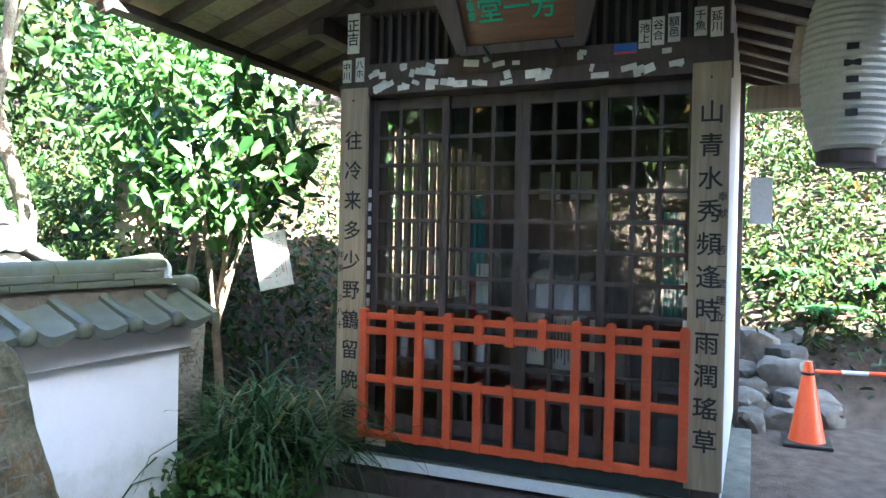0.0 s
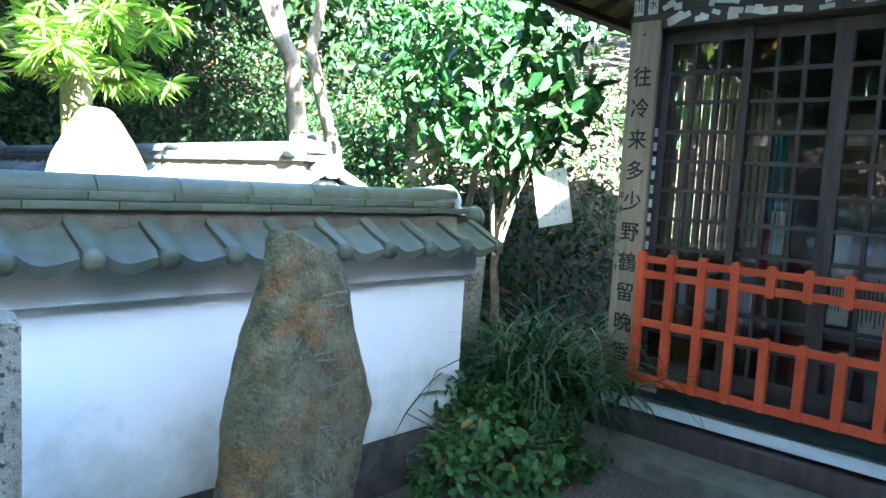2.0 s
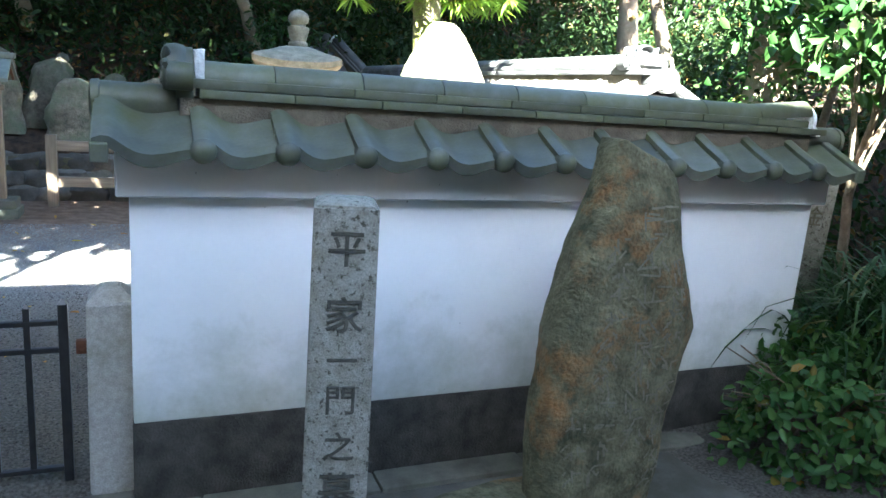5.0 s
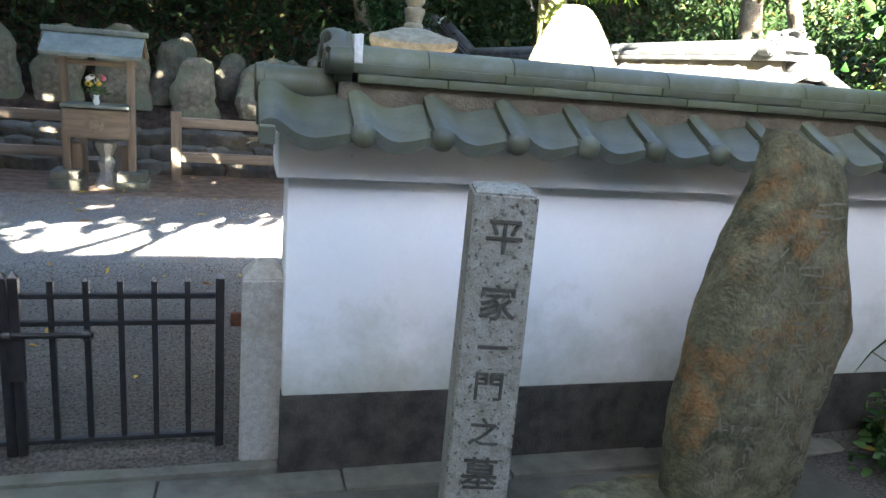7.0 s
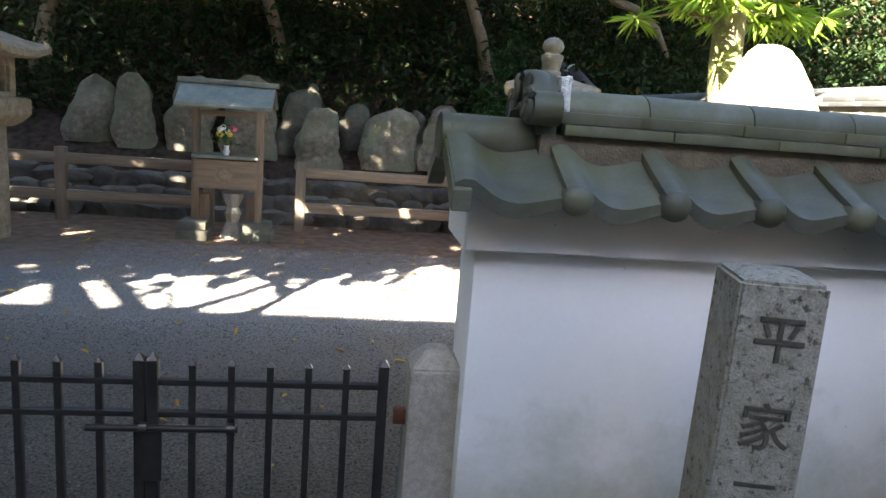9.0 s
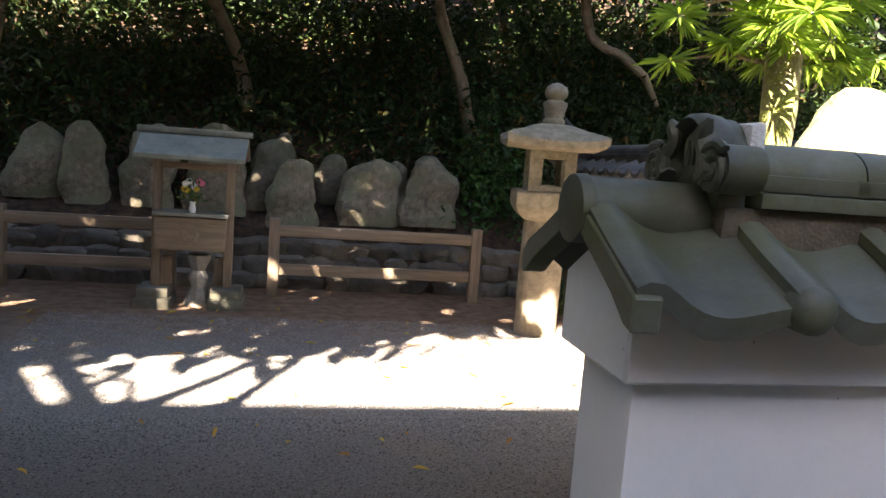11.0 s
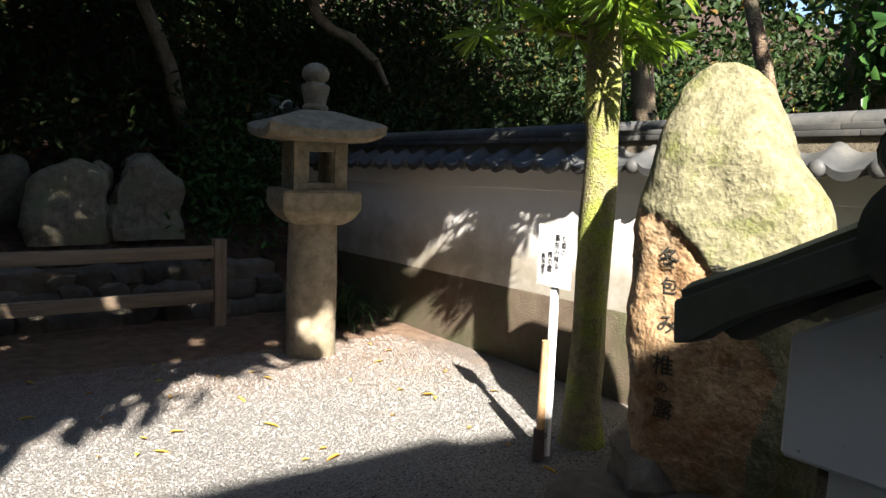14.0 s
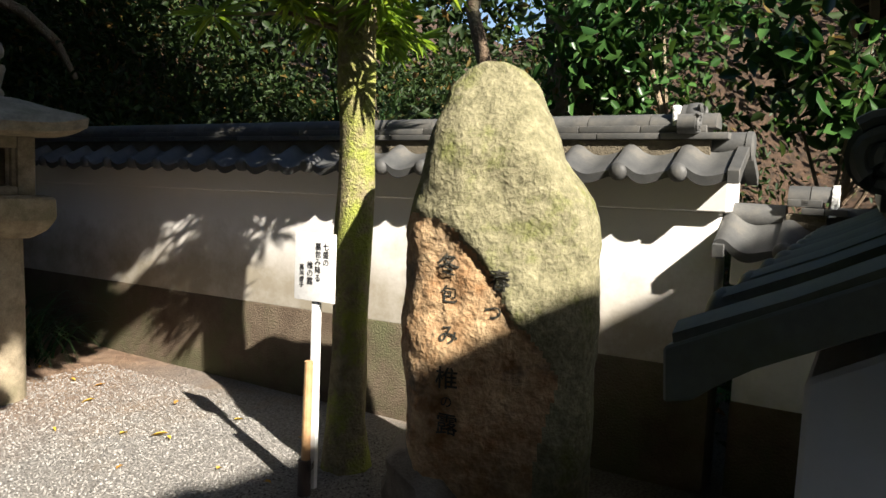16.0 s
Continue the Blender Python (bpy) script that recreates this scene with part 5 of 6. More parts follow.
def traffic_cone():
    r = thing("traffic_cone", "orange traffic cone with striped bar", "traffic cone", at=(7.3, -3.0, 0.0))
    part("base", bb(-0.19, 0.19, -0.19, 0.19, 0, 0.035, 0.012), STEEL, r, "black rubber base")
    part("body", lathe(bmesh.new(), [(0.15, 0.03), (0.14, 0.05), (0.035, 0.66), (0.025, 0.70), (0.0, 0.70)], 24), ORANGE, r)
    part("ring", tube(bmesh.new(), [(0.05 * math.cos(a), 0.05 * math.sin(a), 0.60) for a in np.linspace(0, 6.28, 14)], 0.012, 6), STEEL, r)
    o = thing("barrier_bar", "red and white striped barrier bar", "barrier bar", at=(7.3, -3.0, 0.62))
    for k in range(8):
        part("stripe", tube(bmesh.new(), [(0.03 * k, -0.05 - k * 0.2, 0.004 * k), (0.03 * k + 0.03, -0.05 - (k + 1) * 0.2, 0.004 * k)], 0.018, 10), WHITE if k % 2 else ORANGE, o)


traffic_cone()
rng0 = random.Random(9)
for k in range(11):
    x, y = 7.55 + (k % 5) * 0.28 + rng0.random() * 0.2, -2.45 - (k // 5) * 0.34 - rng0.random() * 0.25
    s = rng0.uniform(0.18, 0.42)
    thing("bank_rock", "rounded rock of the planted bank", "rock", "bank rocks", at=pose(x + 0.25 * (k // 5), y, ground_z(x + 0.25 * (k // 5), y) - 0.06, 0, 0, 50 * k), bm=boulder(s * 0.8, s * 0.65, s * 1.1, k + 40, 0.35), mat=RUBBLE)
eg = thing("engraved_stone", "slim grey engraved stone beside the wall end", "stone post", at=pose(3.78, 0.62, 0, 0, 3, 0), bm=bb(-0.14, 0.14, -0.09, 0.09, -0.1, 1.15, 0.012), mat=GRANITE)

letters("carved_character", "金", 0.12, STELE_CUT, eg, pose(0.0, -0.0915, 0.93, 90), 0.001)


def warning_paper():
    r = thing("paper_notice", "white paper notice hung in the camellia", "notice", at=pose(4.12, 0.11, 1.34) @ pose(0, 0, 0, -13, 0, 0) @ pose(0, 0, 0, 0, 0, -90))
    part("sheet", bx(bmesh.new(), (0, 0, 0.17), (0.25, 0.004, 0.34)), PAPER, r)
    for i, (tx, x, s, z) in enumerate((("木におみくじを", 0.07, 0.034, 0.20), ("つけないで下さい。", 0.02, 0.032, 0.17), ("おみくじを結びつける", -0.03, 0.016, 0.22), ("枝をいためません", -0.055, 0.016, 0.22))):
        letters("notice_line", "\n".join(tx), s, INK, r, pose(x, -0.0035, z, 90), 0.0004, bold=0.0)["kind"] = "stuff"
    for x in (0.095, 0.045):
        part("red_line", bx(bmesh.new(), (x - 0.001, -0.0035, 0.17), (0.003, 0.001, 0.2)), REDINK, r)
    part("red_line", bx(bmesh.new(), (-0.05, -0.0035, 0.07), (0.05, 0.001, 0.006)), REDINK, r)


warning_paper()


# ---- plants ----
def blades(name, cx, cy, z, n, length, seed, mat, width=0.013, spread=0.18, ang=(0, 2 * math.pi)):
    """Long arching blades in one mesh, five joints each."""
    rng = np.random.default_rng(seed)
    V, F = [], []
    for i in range(n):
        a = rng.uniform(*ang)
        d = np.array((math.cos(a), math.sin(a), 0.0))
        s = np.array((-math.sin(a), math.cos(a), 0.0))
        p = np.array((cx, cy, z)) + np.append(rng.normal(size=2) * spread, 0)
        L, up = length * rng.uniform(0.55, 1.1), rng.uniform(0.7, 1.4)
        b0 = len(V)
        for k in range(7):
            f = k / 6
            ang2 = up - f * rng.uniform(1.5, 2.2) * f
            if k:
                p = p + (d * math.cos(ang2) + np.array((0, 0, math.sin(ang2)))) * L / 6
            w = width * (1 - f ** 2) * 0.5 + 0.0008
            V += [p + s * w, p - s * w]
        F += [(b0 + 2 * k, b0 + 2 * k + 1, b0 + 2 * k + 3, b0 + 2 * k + 2) for k in range(6)]
    me = bpy.data.meshes.new(name)
    me.from_pydata([tuple(v) for v in V], [], F)
    me.materials.append(mat)
    me.polygons.foreach_set("use_smooth", [True] * len(me.polygons))
    return me


tagged(new("lily_clump", blades("lily_clump", 4.0, 0.12, 0.24, 480, 1.05, 3, GRASS, 0.022, 0.17)), "arching dark green lily clump beside the hall", "plant", kind="stuff")


def mound():
    """Low ivy-like shrub between the wall and the hall."""
    rng = np.random.default_rng(8)
    n = 2600
    d = rnd_dirs(rng, n)
    d[:, 2] = np.abs(d[:, 2])
    r = rng.uniform(0.75, 1.02, (n, 1)) * (1 + 0.2 * np.sin(5 * d[:, :1] + 3 * d[:, 1:2]) + 0.14 * np.sin(11 * d[:, 1:2] + 9 * d[:, 2:3]))
    P = d * r * (0.50, 0.44, 0.52) + (3.36, -0.16, -0.08)
    D = d * 0.5 + rnd_dirs(rng, n) * 0.8 + (0, 0, -0.1)
    me = leaves("ivy_shrub", P, D, d + rnd_dirs(rng, n) * 0.5, rng.uniform(0.045, 0.08, n), rng.uniform(0.028, 0.046, n), IVY)
    r = thing("ivy_shrub", "low ivy shrub with some yellow leaves at wall end", "shrub", at=(0, 0, 0))
    part("foliage", me, None, r)
    bm = bmesh.new()
    rr = random.Random(2)
    for k in range(26):
        a = rr.random() * 6.28
        e = Vector((3.3 + 0.45 * math.cos(a), -0.12 + 0.42 * math.sin(a), rr.uniform(0.0, 0.4)))
        tube(bm, [(3.3, -0.1, -0.1), (Vector((3.3, -0.1, 0.15)) + e) / 2, e], [0.01, 0.006, 0.003], 5)
    part("stem_tangle", bm, BARK, r, kind="stuff")


mound()


def branchy(name, label, base, top, r0, limbs, seed, mat, crown_n, crown_c, crown_r, leaf, lmat, gap=0.5, lean_pts=None, group="", flatness=0.8):
    """A tree or tall shrub: bent tapered trunk, limbs and a loose crown of clustered leaves."""
    rr = random.Random(seed)
    rng = np.random.default_rng(seed)
    root = thing(name, label, "tree", group, at=(0, 0, 0))
    base, top = Vector(base), Vector(top)
    pts = [base + (top - base) * f + Vector((noise.noise(Vector((f * 3, seed, 0))), noise.noise(Vector((f * 3, 0, seed))), 0)) * 0.16 * (top - base).length * f ** 0.6 * (1 - f * 0.4)
           for f in np.linspace(0, 1, 9)]
    part("trunk", tube(bmesh.new(), pts, [r0 * (1.25 if i == 0 else 1 - 0.07 * i) for i in range(9)], 12, 0.25), mat, root, smooth=60)
    ends = []
    cc, cr = Vector(crown_c), Vector(crown_r)
    for k in range(limbs):
        s = pts[4 + k % 5]
        d = Vector(rnd_dirs(rng, 1)[0]) * 0.8
        e = cc + Vector((d.x * cr.x, d.y * cr.y, d.z * cr.z))
        mid = (s + e) / 2 + Vector((0, 0, 0.08 * (e - s).length))
        part("limb", tube(bmesh.new(), [s, mid, e], [r0 * 0.38, r0 * 0.25, r0 * 0.08], 6, 0.2), mat, root)
        ends += [mid.lerp(e, t) for t in (0.3, 0.65, 1.0)]
    if crown_n:
        cl = [cc + Vector((v[0] * cr.x, v[1] * cr.y, v[2] * cr.z)) * rr.uniform(0.35, 1.0) for v in rnd_dirs(rng, max(6, crown_n // 45))] + ends
        C = np.array([tuple(c) for c in cl])
        idx = rng.integers(0, len(C), crown_n)
        sz = np.array(crown_r).min() * 0.26
        P = C[idx] + rng.normal(size=(crown_n, 3)) * (sz, sz, sz * flatness)
        me = leaves("crown", P, rnd_dirs(rng, crown_n, -0.25), rnd_dirs(rng, crown_n, 1.0), rng.uniform(0.7, 1.25, crown_n) * leaf, rng.uniform(0.42, 0.55, crown_n) * leaf, lmat)
        part("crown", me, None, root, "uneven leafy crown")
    return root


branchy("camellia", "broad-leaved camellia with glossy leaves beside the hall", (4.3, 0.70, 0.1), (4.15, 0.55, 1.95), 0.035, 12, 5, BARK, 480, (4.08, 0.46, 2.2), (0.42, 0.72, 0.5), 0.14, CAMELLIA)
branchy("camellia", "broad-leaved camellia in the sun behind the wall", (5.4, 1.9, 0.6), (5.3, 2.0, 3.0), 0.04, 12, 6, BARK, 1500, (5.4, 2.0, 2.9), (0.9, 0.9, 1.1), 0.14, CAMELLIA)


def podocarp():
    """Straight mossy trunk with whorls of long narrow leaves."""
    r = thing("yew_pine", "yew pine with mossy trunk and long narrow leaves", "tree", at=(2.17, 2.50, 0))
    pts = [(0.02 * math.sin(f * 5), 0.015 * math.sin(f * 7), f * 2.5) for f in np.linspace(0, 1, 12)]
    part("trunk", tube(bmesh.new(), pts, [0.125, 0.095, 0.085, 0.082, 0.088, 0.09, 0.085, 0.08, 0.085, 0.09, 0.08, 0.05], 18, 0.22), BARK_MOSS, r, smooth=60)
    rng = np.random.default_rng(11)
    tips = []
    for k in range(46):
        a, z = rng.uniform(0, 6.28), rng.uniform(2.0, 2.75)
        rad = rng.uniform(0.12, 0.72)
        e = Vector((rad * math.cos(a), rad * math.sin(a), z + 0.12 - rad * 0.12))
        part("twig", tube(bmesh.new(), [(0, 0, min(z, 2.4)), (e.x * 0.5, e.y * 0.5, z + 0.08), tuple(e)], [0.018, 0.011, 0.006], 5), BARK, r)
        tips.append(e)
    P, D, N = [], [], []
    for e in tips:
        for k in range(44):
            a = rng.uniform(0, 6.28)
            d = np.array((math.cos(a), math.sin(a), rng.uniform(-0.75, 0.75)))
            P.append(np.array(e) + d * 0.015)
            D.append(d)
            N.append((0.0, 0.0, 1.0))
    n = len(P)
    part("crown", leaves("crown", P, np.array(D), np.array(N) + rng.normal(size=(n, 3)) * 0.2, rng.uniform(0.13, 0.2, n), rng.uniform(0.014, 0.02, n), PALM_L, 0.1, 0.25), None, r, "whorls of narrow yellow-green leaves")


podocarp()


def fern(x, y, z, size, seed):
    rng = np.random.default_rng(seed)
    P, D, N, L = [], [], [], []
    for k in range(9):
        a = rng.uniform(0, 6.28)
        d = np.array((math.cos(a), math.sin(a)))
        s = np.array((-d[1], d[0], 0))
        for f in np.linspace(0.1, 1, 26):
            p = np.array((x + d[0] * f * size, y + d[1] * f * size, z + size * (0.75 * f - 0.75 * f * f) + 0.05))
            for sg in (-1, 1):
                P.append(p)
                D.append(s * sg + np.array((d[0], d[1], -0.25)) * 0.35)
                N.append((0, 0, 1))
                L.append(size * 0.24 * (1.05 - f) ** 0.7 + 0.01)
    me = leaves("fern", P, D, N, L, np.array(L) * 0.22 + 0.004, FERN, 0.1, 0.2)
    tagged(new("fern", me), "green feathery fern on the slope", "fern", "ferns", kind="stuff")


for k, (x, y, s) in enumerate(((3.6, 3.4, 0.5), (3.9, 4.2, 0.55), (4.4, 3.6, 0.6), (4.8, 2.8, 0.5), (5.2, 3.6, 0.6), (4.1, 5.2, 0.6), (5.6, 2.6, 0.5), (4.0, 0.75, 0.45), (9.4, -3.2, 0.6), (9.8, -3.8, 0.6),
                               (3.7, 2.3, 0.45), (9.9, -2.8, 0.6))):
    fern(x, y, ground_z(x, y), s, 60 + k)


def undergrowth(name, label, n, xr, yr, hmax, leaf, seed, mat, keep=None, clump=0.35):
    """Low leafy growth scattered over the slope."""
    rng = np.random.default_rng(seed)
    cn = max(8, n // 40)
    cx, cy = rng.uniform(*xr, cn), rng.uniform(*yr, cn)
    ch = rng.uniform(0.2, 1.0, cn) * hmax
    i = rng.integers(0, cn, n)
    x, y = cx[i] + rng.normal(size=n) * clump, cy[i] + rng.normal(size=n) * clump
    z = np.array([ground_z(a, b) for a, b in zip(x, y)]) + np.abs(rng.normal(size=n)) * 0.45 * ch[i] + 0.02
    P = np.stack([x, y, z], 1)
    if keep:
        k = np.array([keep(*p) for p in P])
        P = P[k]
    m = len(P)
    me = leaves(name, P, rnd_dirs(rng, m, -0.1), rnd_dirs(rng, m, 1.0), rng.uniform(0.6, 1.3, m) * leaf, rng.uniform(0.35, 0.55, m) * leaf, mat)
    tagged(new(name, me), label, "undergrowth", kind="stuff")


def outside(x, y, z):
    return (y > 7.1 or x > 3.3) and not (4.2 < x < 7.5 and y < 0.3)


undergrowth("undergrowth", "dark leafy undergrowth on the wooded north slope", 34000, (-8, 5), (6.9, 11.8), 1.6, 0.11, 21, FOREST, outside)
undergrowth("undergrowth", "leafy undergrowth on the wooded east slope", 26000, (3.2, 9.5), (1.2, 9.0), 0.9, 0.10, 22, FOREST, outside)
undergrowth("undergrowth", "leafy growth beside the hall's far end", 16000, (9.0, 14), (-7, 0.5), 0.8, 0.12, 23, FOREST, outside)
undergrowth("undergrowth", "dense shrubs high on the east slope", 16000, (3.2, 11.0), (6.5, 13.5), 1.4, 0.14, 27, FOREST, outside)
undergrowth("leaf_litter", "brown fallen leaves on the slopes", 7000, (-6, 9), (1.0, 11), 0.03, 0.075, 24, LITTER, outside, 0.8)
undergrowth("laurel_shrub", "glossy laurel shrub behind the stone lantern", 1700, (1.5, 2.4), (6.75, 7.45), 1.5, 0.085, 26, CAMELLIA, lambda x, y, z: y > 6.5 and x < 2.7, 0.22)
tagged(new("lily_clump", blades("lily_clump", 2.3, 5.6, 0.0, 160, 0.8, 13, GRASS, 0.016, 0.10)), "dark grassy clump behind the stone lantern", "plant", kind="stuff")
tagged(new("lily_clump", blades("lily_clump", 6.3, 5.6, ground_z(6.3, 5.6), 260, 1.5, 14, GRASS, 0.03, 0.3)), "long-bladed clump on the slope", "plant", kind="stuff")

def pebbles(n, xr, yr, seed, mat):
    """Loose gravel as small flattened stones."""
    rng = np.random.default_rng(seed)
    x, y = rng.uniform(*xr, n), rng.uniform(*yr, n)
    r = rng.uniform(0.003, 0.0075, n)
    z = np.array([ground_z(a, b) for a, b in zip(x, y)]) + r * 0.25
    a = rng.uniform(0, 6.28, n)
    V = []
    for k in range(4):
        q = r * rng.uniform(0.7, 1.2, n)
        V.append(np.stack([x + q * np.cos(a + k * 1.571), y + q * np.sin(a + k * 1.571), z + rng.normal(size=n) * r * 0.15], 1))
    V.append(np.stack([x + r * 0.2, y, z + r * 0.6], 1))
    V = np.stack(V, 1).reshape(-1, 3)
    F = [(5 * i + k, 5 * i + (k + 1) % 4, 5 * i + 4) for i in range(n) for k in range(4)]
    me = bpy.data.meshes.new("loose_gravel")
    me.from_pydata(V.tolist(), [], F)
    me.materials.append(mat)
    tagged(new("loose_gravel", me), "loose grey and white gravel stones in the yard", "gravel", kind="stuff")


# darker copy of the gravel colour, with the near yard's shade put in
PEBBLE_SHADED = leaf_mat("shaded_gravel_stones", (0.05, 0.046, 0.04), (0.23, 0.215, 0.19), 0.95, 0.0)
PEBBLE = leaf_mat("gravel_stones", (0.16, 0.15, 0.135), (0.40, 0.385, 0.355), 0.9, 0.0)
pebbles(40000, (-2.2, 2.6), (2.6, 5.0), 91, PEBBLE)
pebbles(34000, (-2.2, 2.6), (0.45, 2.75), 93, PEBBLE_SHADED)


def yard_leaves(n, seed):
    rng = np.random.default_rng(seed)
    P = np.stack([rng.uniform(-2.5, 2.3, n), rng.uniform(0.5, 5.4, n), np.full(n, 0.018)], 1)
    D = rnd_dirs(rng, n)
    D[:, 2] *= 0.1
    me = leaves("yard_leaves", P, D, np.tile((0.1, 0.1, 1.0), (n, 1)), rng.uniform(0.03, 0.1, n), rng.uniform(0.015, 0.03, n), YELLOW_LEAF)
    tagged(new("yard_leaves", me), "scattered yellow and brown leaves on the gravel", "fallen leaves", kind="stuff")


YELLOW_LEAF = leaf_mat("yellow_fallen_leaf", (0.35, 0.16, 0.04), (0.60, 0.45, 0.06), 0.7, 0.1)
yard_leaves(110, 92)

# slope trees
branchy("slope_tree", "pale-barked tree leaning on the sunny slope", (6.0, 5.0, 1.3), (4.9, 5.3, 4.6), 0.15, 3, 31, BARK, 0, (5, 5, 5), (1, 1, 1), 0.1, FOREST, group="trees of the slope")
branchy("slope_tree", "slim dark tree on the east slope", (4.6, 2.98, 0.9), (4.45, 3.1, 4.5), 0.075, 3, 32, BARK, 0, (4.5, 3, 5), (1, 1, 1), 0.1, FOREST, group="trees of the slope")
branchy("slope_tree", "ivy-clad thick tree on the east slope", (5.6, 2.75, 1.2), (5.7, 2.9, 5.0), 0.24, 4, 33, BARK, 1800, (5.6, 2.7, 2.4), (0.5, 0.6, 1.4), 0.07, IVY, group="trees of the slope")
branchy("slope_tree", "bare-trunked tree on the north slope", (2.05, 8.1, 1.2), (0.85, 8.0, 4.2), 0.10, 4, 34, BARK, 900, (0.6, 8, 4.2), (1.3, 1.0, 0.8), 0.1, FOREST, group="trees of the slope")
branchy("slope_tree", "bare-trunked tree on the north slope", (-1.0, 8.6, 1.8), (-2.0, 8.3, 5.0), 0.09, 4, 35, BARK, 900, (-2.2, 8.2, 4.4), (1.4, 1.0, 0.9), 0.1, FOREST, group="trees of the slope")
branchy("slope_tree", "bare-trunked tree on the north slope", (-3.9, 8.0, 1.4), (-3.3, 8.2, 5.0), 0.11, 5, 36, BARK, 1200, (-3.6, 7.8, 3.6), (1.5, 1.0, 1.0), 0.1, FOREST, group="trees of the slope")
b = thing("bent_branch", "crooked bare branch over the slope", "branch", at=(0, 0, 0))
part("branch", tube(bmesh.new(), [(2.7, 7.5, 3.95), (2.85, 7.4, 3.6), (2.9, 7.4, 3.25), (3.0, 7.4, 2.97), (3.2, 7.42, 2.85), (3.42, 7.4, 2.79), (3.73, 7.38, 2.57), (3.94, 7.4, 2.24)], [0.062, 0.06, 0.058, 0.055, 0.056, 0.05, 0.045, 0.03], 9, 0.35), BARK, b, smooth=60)


def wood_crown(name, label, n, fn, leaf, seed, mat=None):
    rng = np.random.default_rng(seed)
    P = fn(rng, n)
    m = len(P)
    me = leaves(name, P, rnd_dirs(rng, m, -0.2), rnd_dirs(rng, m, 0.6), rng.uniform(0.6, 1.3, m) * leaf, rng.uniform(0.4, 0.6, m) * leaf, mat or FOREST)
    tagged(new(name, me), label, "tree crown", kind="stuff")


def wood_sky_block(rng, n):
    """Unseen crowns over the wood on the north slope, added to keep sky light off it."""
    c = rng.uniform((-10, 7.4, 4.7), (2.4, 13, 6.4), (n // 35, 3))
    c[:, 2] += 0.5 * (c[:, 1] - 7.4)
    return c[rng.integers(0, len(c), n)] + rng.normal(size=(n, 3)) * (0.5, 0.5, 0.25)


def gap(P, target, r):
    """Leaves that do not stand between the sun and a sunny spot."""
    d = P - np.array(target)
    k = d @ np.array(sun_dir)
    off = np.linalg.norm(d - k[:, None] * np.array(sun_dir), axis=1)
    return off > r * (0.8 + 0.4 * np.sin(P[:, 0] * 9 + P[:, 2] * 7))


def yard_canopy(rng, n):
    """A crown whose shade ends along a slanting line across the yard."""
    east, north = -SUN_AZ[0] / math.tan(radians(SUN_EL)), -SUN_AZ[1] / math.tan(radians(SUN_EL))

    def edge(x, y):
        z = 5.0
        for k in range(6):
            xs = x + east * z
            lim = np.interp(xs, (-3.0, -1.0, -0.2, 0.7, 2.1, 2.9), (3.2, 3.5, 3.9, 4.1, 5.0, 5.25)) + 0.12 * np.sin(xs * 3.3) + 0.07 * np.sin(xs * 11.1)
            z = (lim - y) / north
        return z, xs
    c = rng.uniform((-11, -3.5, 0.0), (2.2, 2.5, 1.0), (n // 30, 3))
    c[:, 2] = edge(c[:, 0], c[:, 1])[0] + 0.25 + c[:, 2] ** 1.2 * 7.5
    P = c[rng.integers(0, len(c), n)] + rng.normal(size=(n, 3)) * (0.36, 0.36, 0.3)
    low, xs = edge(P[:, 0], P[:, 1])
    keep = (P[:, 2] > low + 0.12) & (P[:, 2] > 3.2)
    keep &= (xs > -0.7) | (P[:, 2] > low + 0.9) | (rng.random(n) < 0.5)
    P = P[keep]
    spots = [((2.0, 2.4, 2.5), 0.75), ((1.97, 1.7, 1.7), 0.5), ((2.85, 1.5, 0.95), 0.9), ((1.7, 4.65, 0.2), 0.2), ((-1.2, 5.28, 0.8), 0.12), ((-1.48, 5.38, 1.0), 0.1)]
    for k in range(300):
        x, y = rng.uniform(-4.0, 1.3), rng.uniform(4.3, 8.1)
        spots.append(((x, y, max(0.0, ground_z(x, y)) + rng.uniform(0, 0.9)), rng.uniform(0.05, 0.13)))
    for target, r in spots:
        P = P[gap(P, target, r)]
    return P


def eaves_of_wood(rng, n):
    c = rng.uniform((-3.2, 5.6, 3.7), (7.5, 10.5, 5.2), (n // 35, 3))
    c[:, 2] += 0.5 * np.maximum(0, c[:, 1] - 7.0)
    return c[rng.integers(0, len(c), n)] + rng.normal(size=(n, 3)) * (0.4, 0.4, 0.16)


def far_wood(rng, n):
    a = rng.uniform((9.2, -9, 0.0), (15, 16, 1.0), (n // 50, 3))
    b = rng.uniform((-12, 11.0, 0.0), (12, 15, 1.0), (n // 80, 3))
    w = rng.uniform((-16, -7, 0.0), (-9.5, 10, 1.0), (n // 60, 3))
    c = np.concatenate([a[(a[:, 1] > 0.5) | (a[:, 0] > 12.5)], b, w])
    c[:, 2] = [ground_z(x, y) + 0.4 + 6.5 * z for x, y, z in c]
    return c[rng.integers(0, len(c), n)] + rng.normal(size=(n, 3)) * (0.5, 0.5, 0.4)


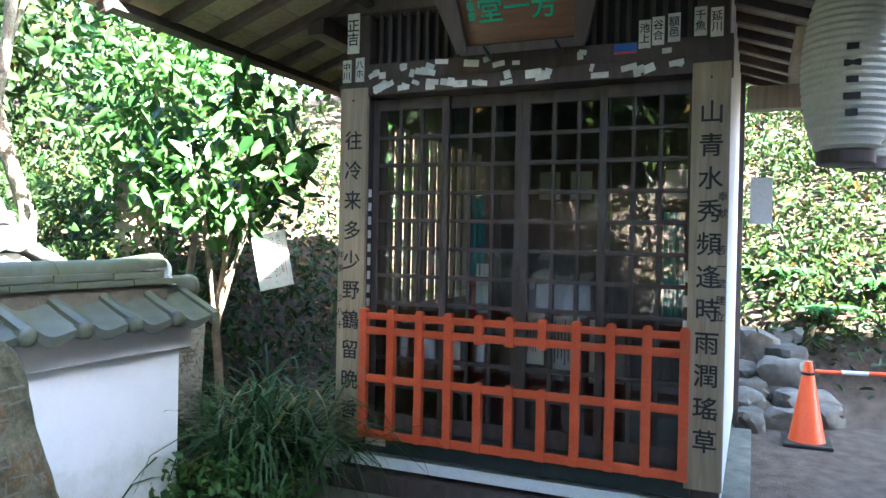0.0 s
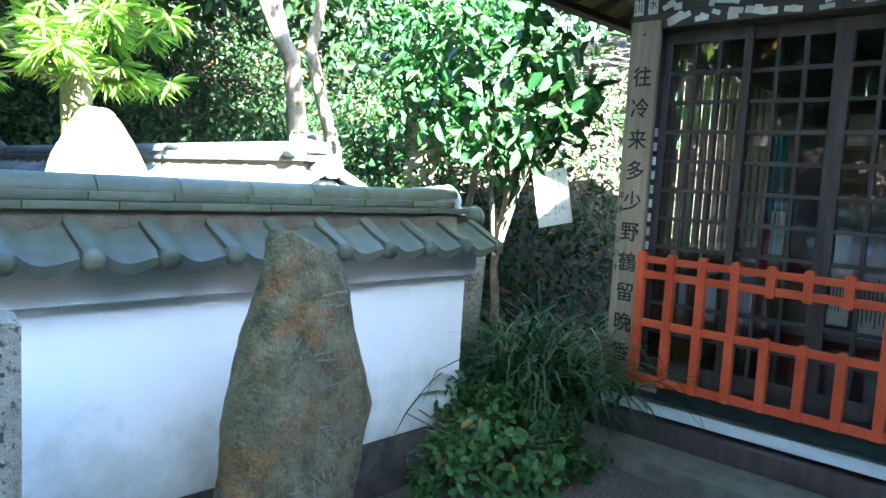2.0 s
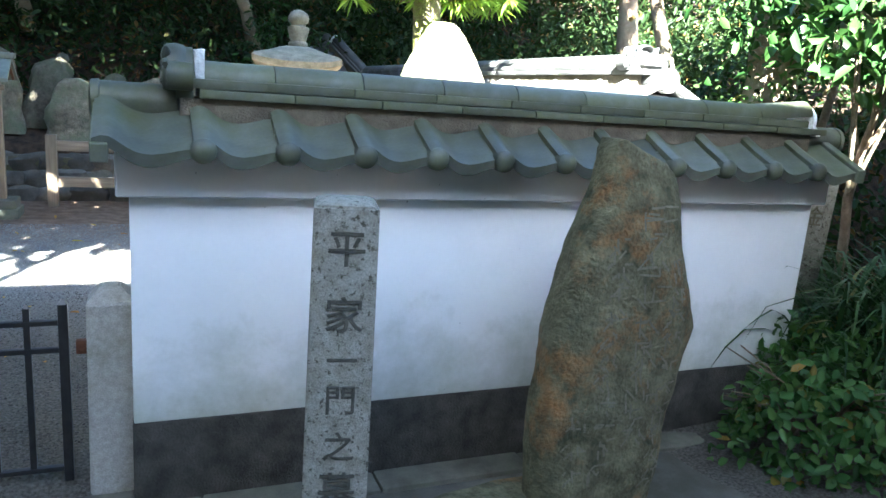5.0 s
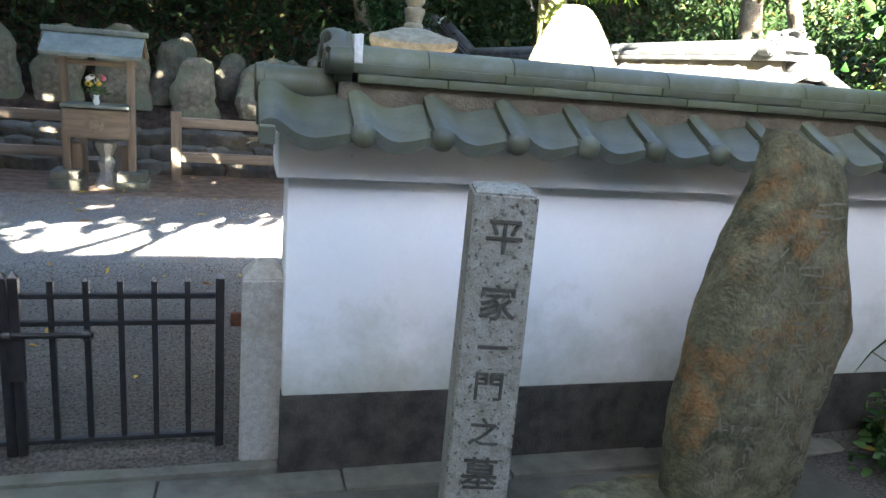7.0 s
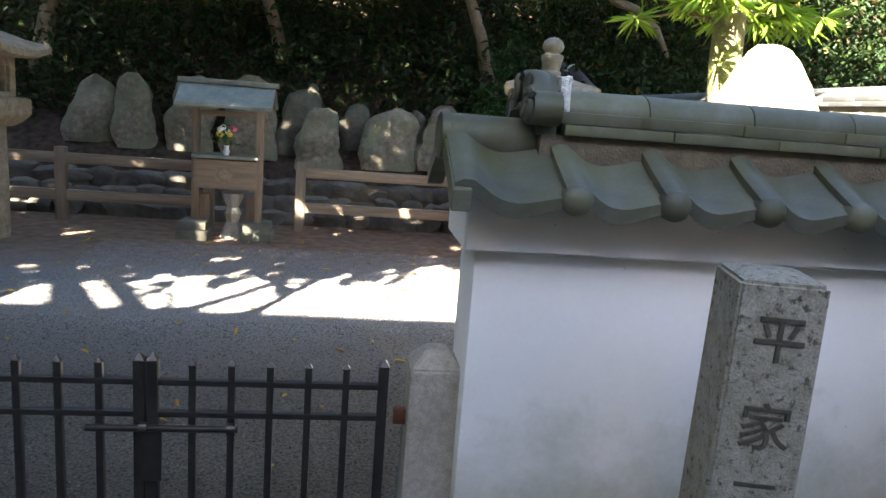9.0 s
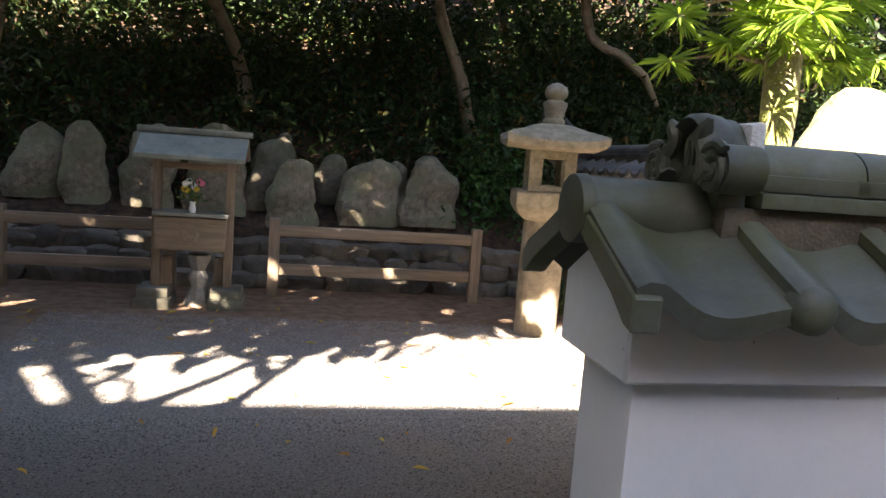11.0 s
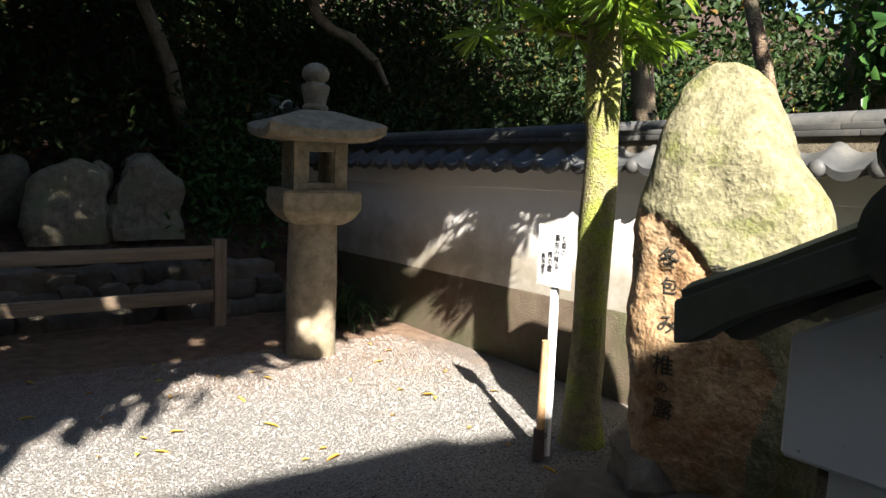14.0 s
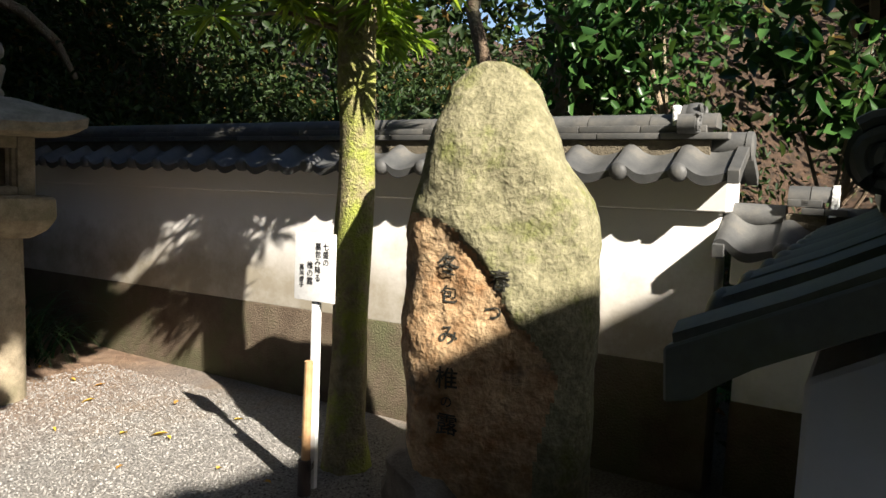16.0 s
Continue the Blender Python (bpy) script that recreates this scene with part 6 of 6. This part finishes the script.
wood_crown("wood_edge", "low dense evergreen branches over the graves", 11000, eaves_of_wood, 0.26, 73)
wood_crown("wood_sky_block", "unseen evergreen crowns added to block sky above the north slope", 4500, wood_sky_block, 0.34, 75)
wood_crown("far_wood", "dense evergreen wood behind the slope", 64000, far_wood, 0.24, 74)
wood_crown("yard_canopy", "overhanging evergreen crown above the yard", 38000, yard_canopy, 0.32, 72)
yt = branchy("yard_tree", "old evergreen tree outside the gate", (-6.5, -2.6, -0.1), (-5.0, -1.6, 7.5), 0.28, 10, 37, BARK, 0, (-2.5, -1.2, 6.5), (4.5, 1.8, 2.0), 0.1, FOREST)

for pts, rr in ((((-5.2, -2.1, 5.2), (-3.7, -3.1, 4.4), (-3.06, -2.69, 4.3), (-2.74, -1.88, 4.3), (-2.5, -1.0, 4.5)), 0.06),
                (((-5.2, -2.0, 5.0), (-4.2, -3.1, 4.4), (-3.49, -2.69, 4.3), (-2.99, -1.89, 4.3), (-2.7, -1.0, 4.6)), 0.07),
                (((-4.9, -2.3, 4.8), (-3.9, -2.75, 4.2), (-3.55, -2.5, 4.2), (-3.6, -2.2, 4.2), (-4.0, -2.15, 4.3)), 0.035)):
    part("limb", tube(bmesh.new(), pts, [rr * 1.3, rr * 1.1, rr, rr * 0.8, rr * 0.4], 7, 0.2), BARK, yt)


# ---- hall opposite, behind the path ----
def south_hall():
    h = tagged(new("south_hall"), "large plain hall across the path", "hall", kind="structure")
    part("wall", bb(-14, 6.3, -7.2, -6.75, -0.3, 5.9, 0.01), WOOD_GREY, h)
    part("side_wall", bb(-14, -13.8, -13, -7.2, -0.3, 5.9, 0.01), PLASTER_OLD, h)
    part("side_wall", bb(6.1, 6.3, -13, -7.2, -0.3, 5.9, 0.01), PLASTER_OLD, h)
    part("roof", bx(bmesh.new(), (0, 0, 0), (14.2, 6.0, 0.12), pose(-9.0, -7.70, 7.14, -22, 0, -1.0), 0.02), TILE_OLD, h)
    # unseen roof added at an angle to lower the shade line on rock and wall
    part("roof", bx(bmesh.new(), (4.2, 0, 0), (8.4, 6.0, 0.12), pose(-2.6, -7.80, 7.14, -22, 0, -13), 0.02), TILE_OLD, h, "added unseen roof that bends the shade edge")


south_hall()
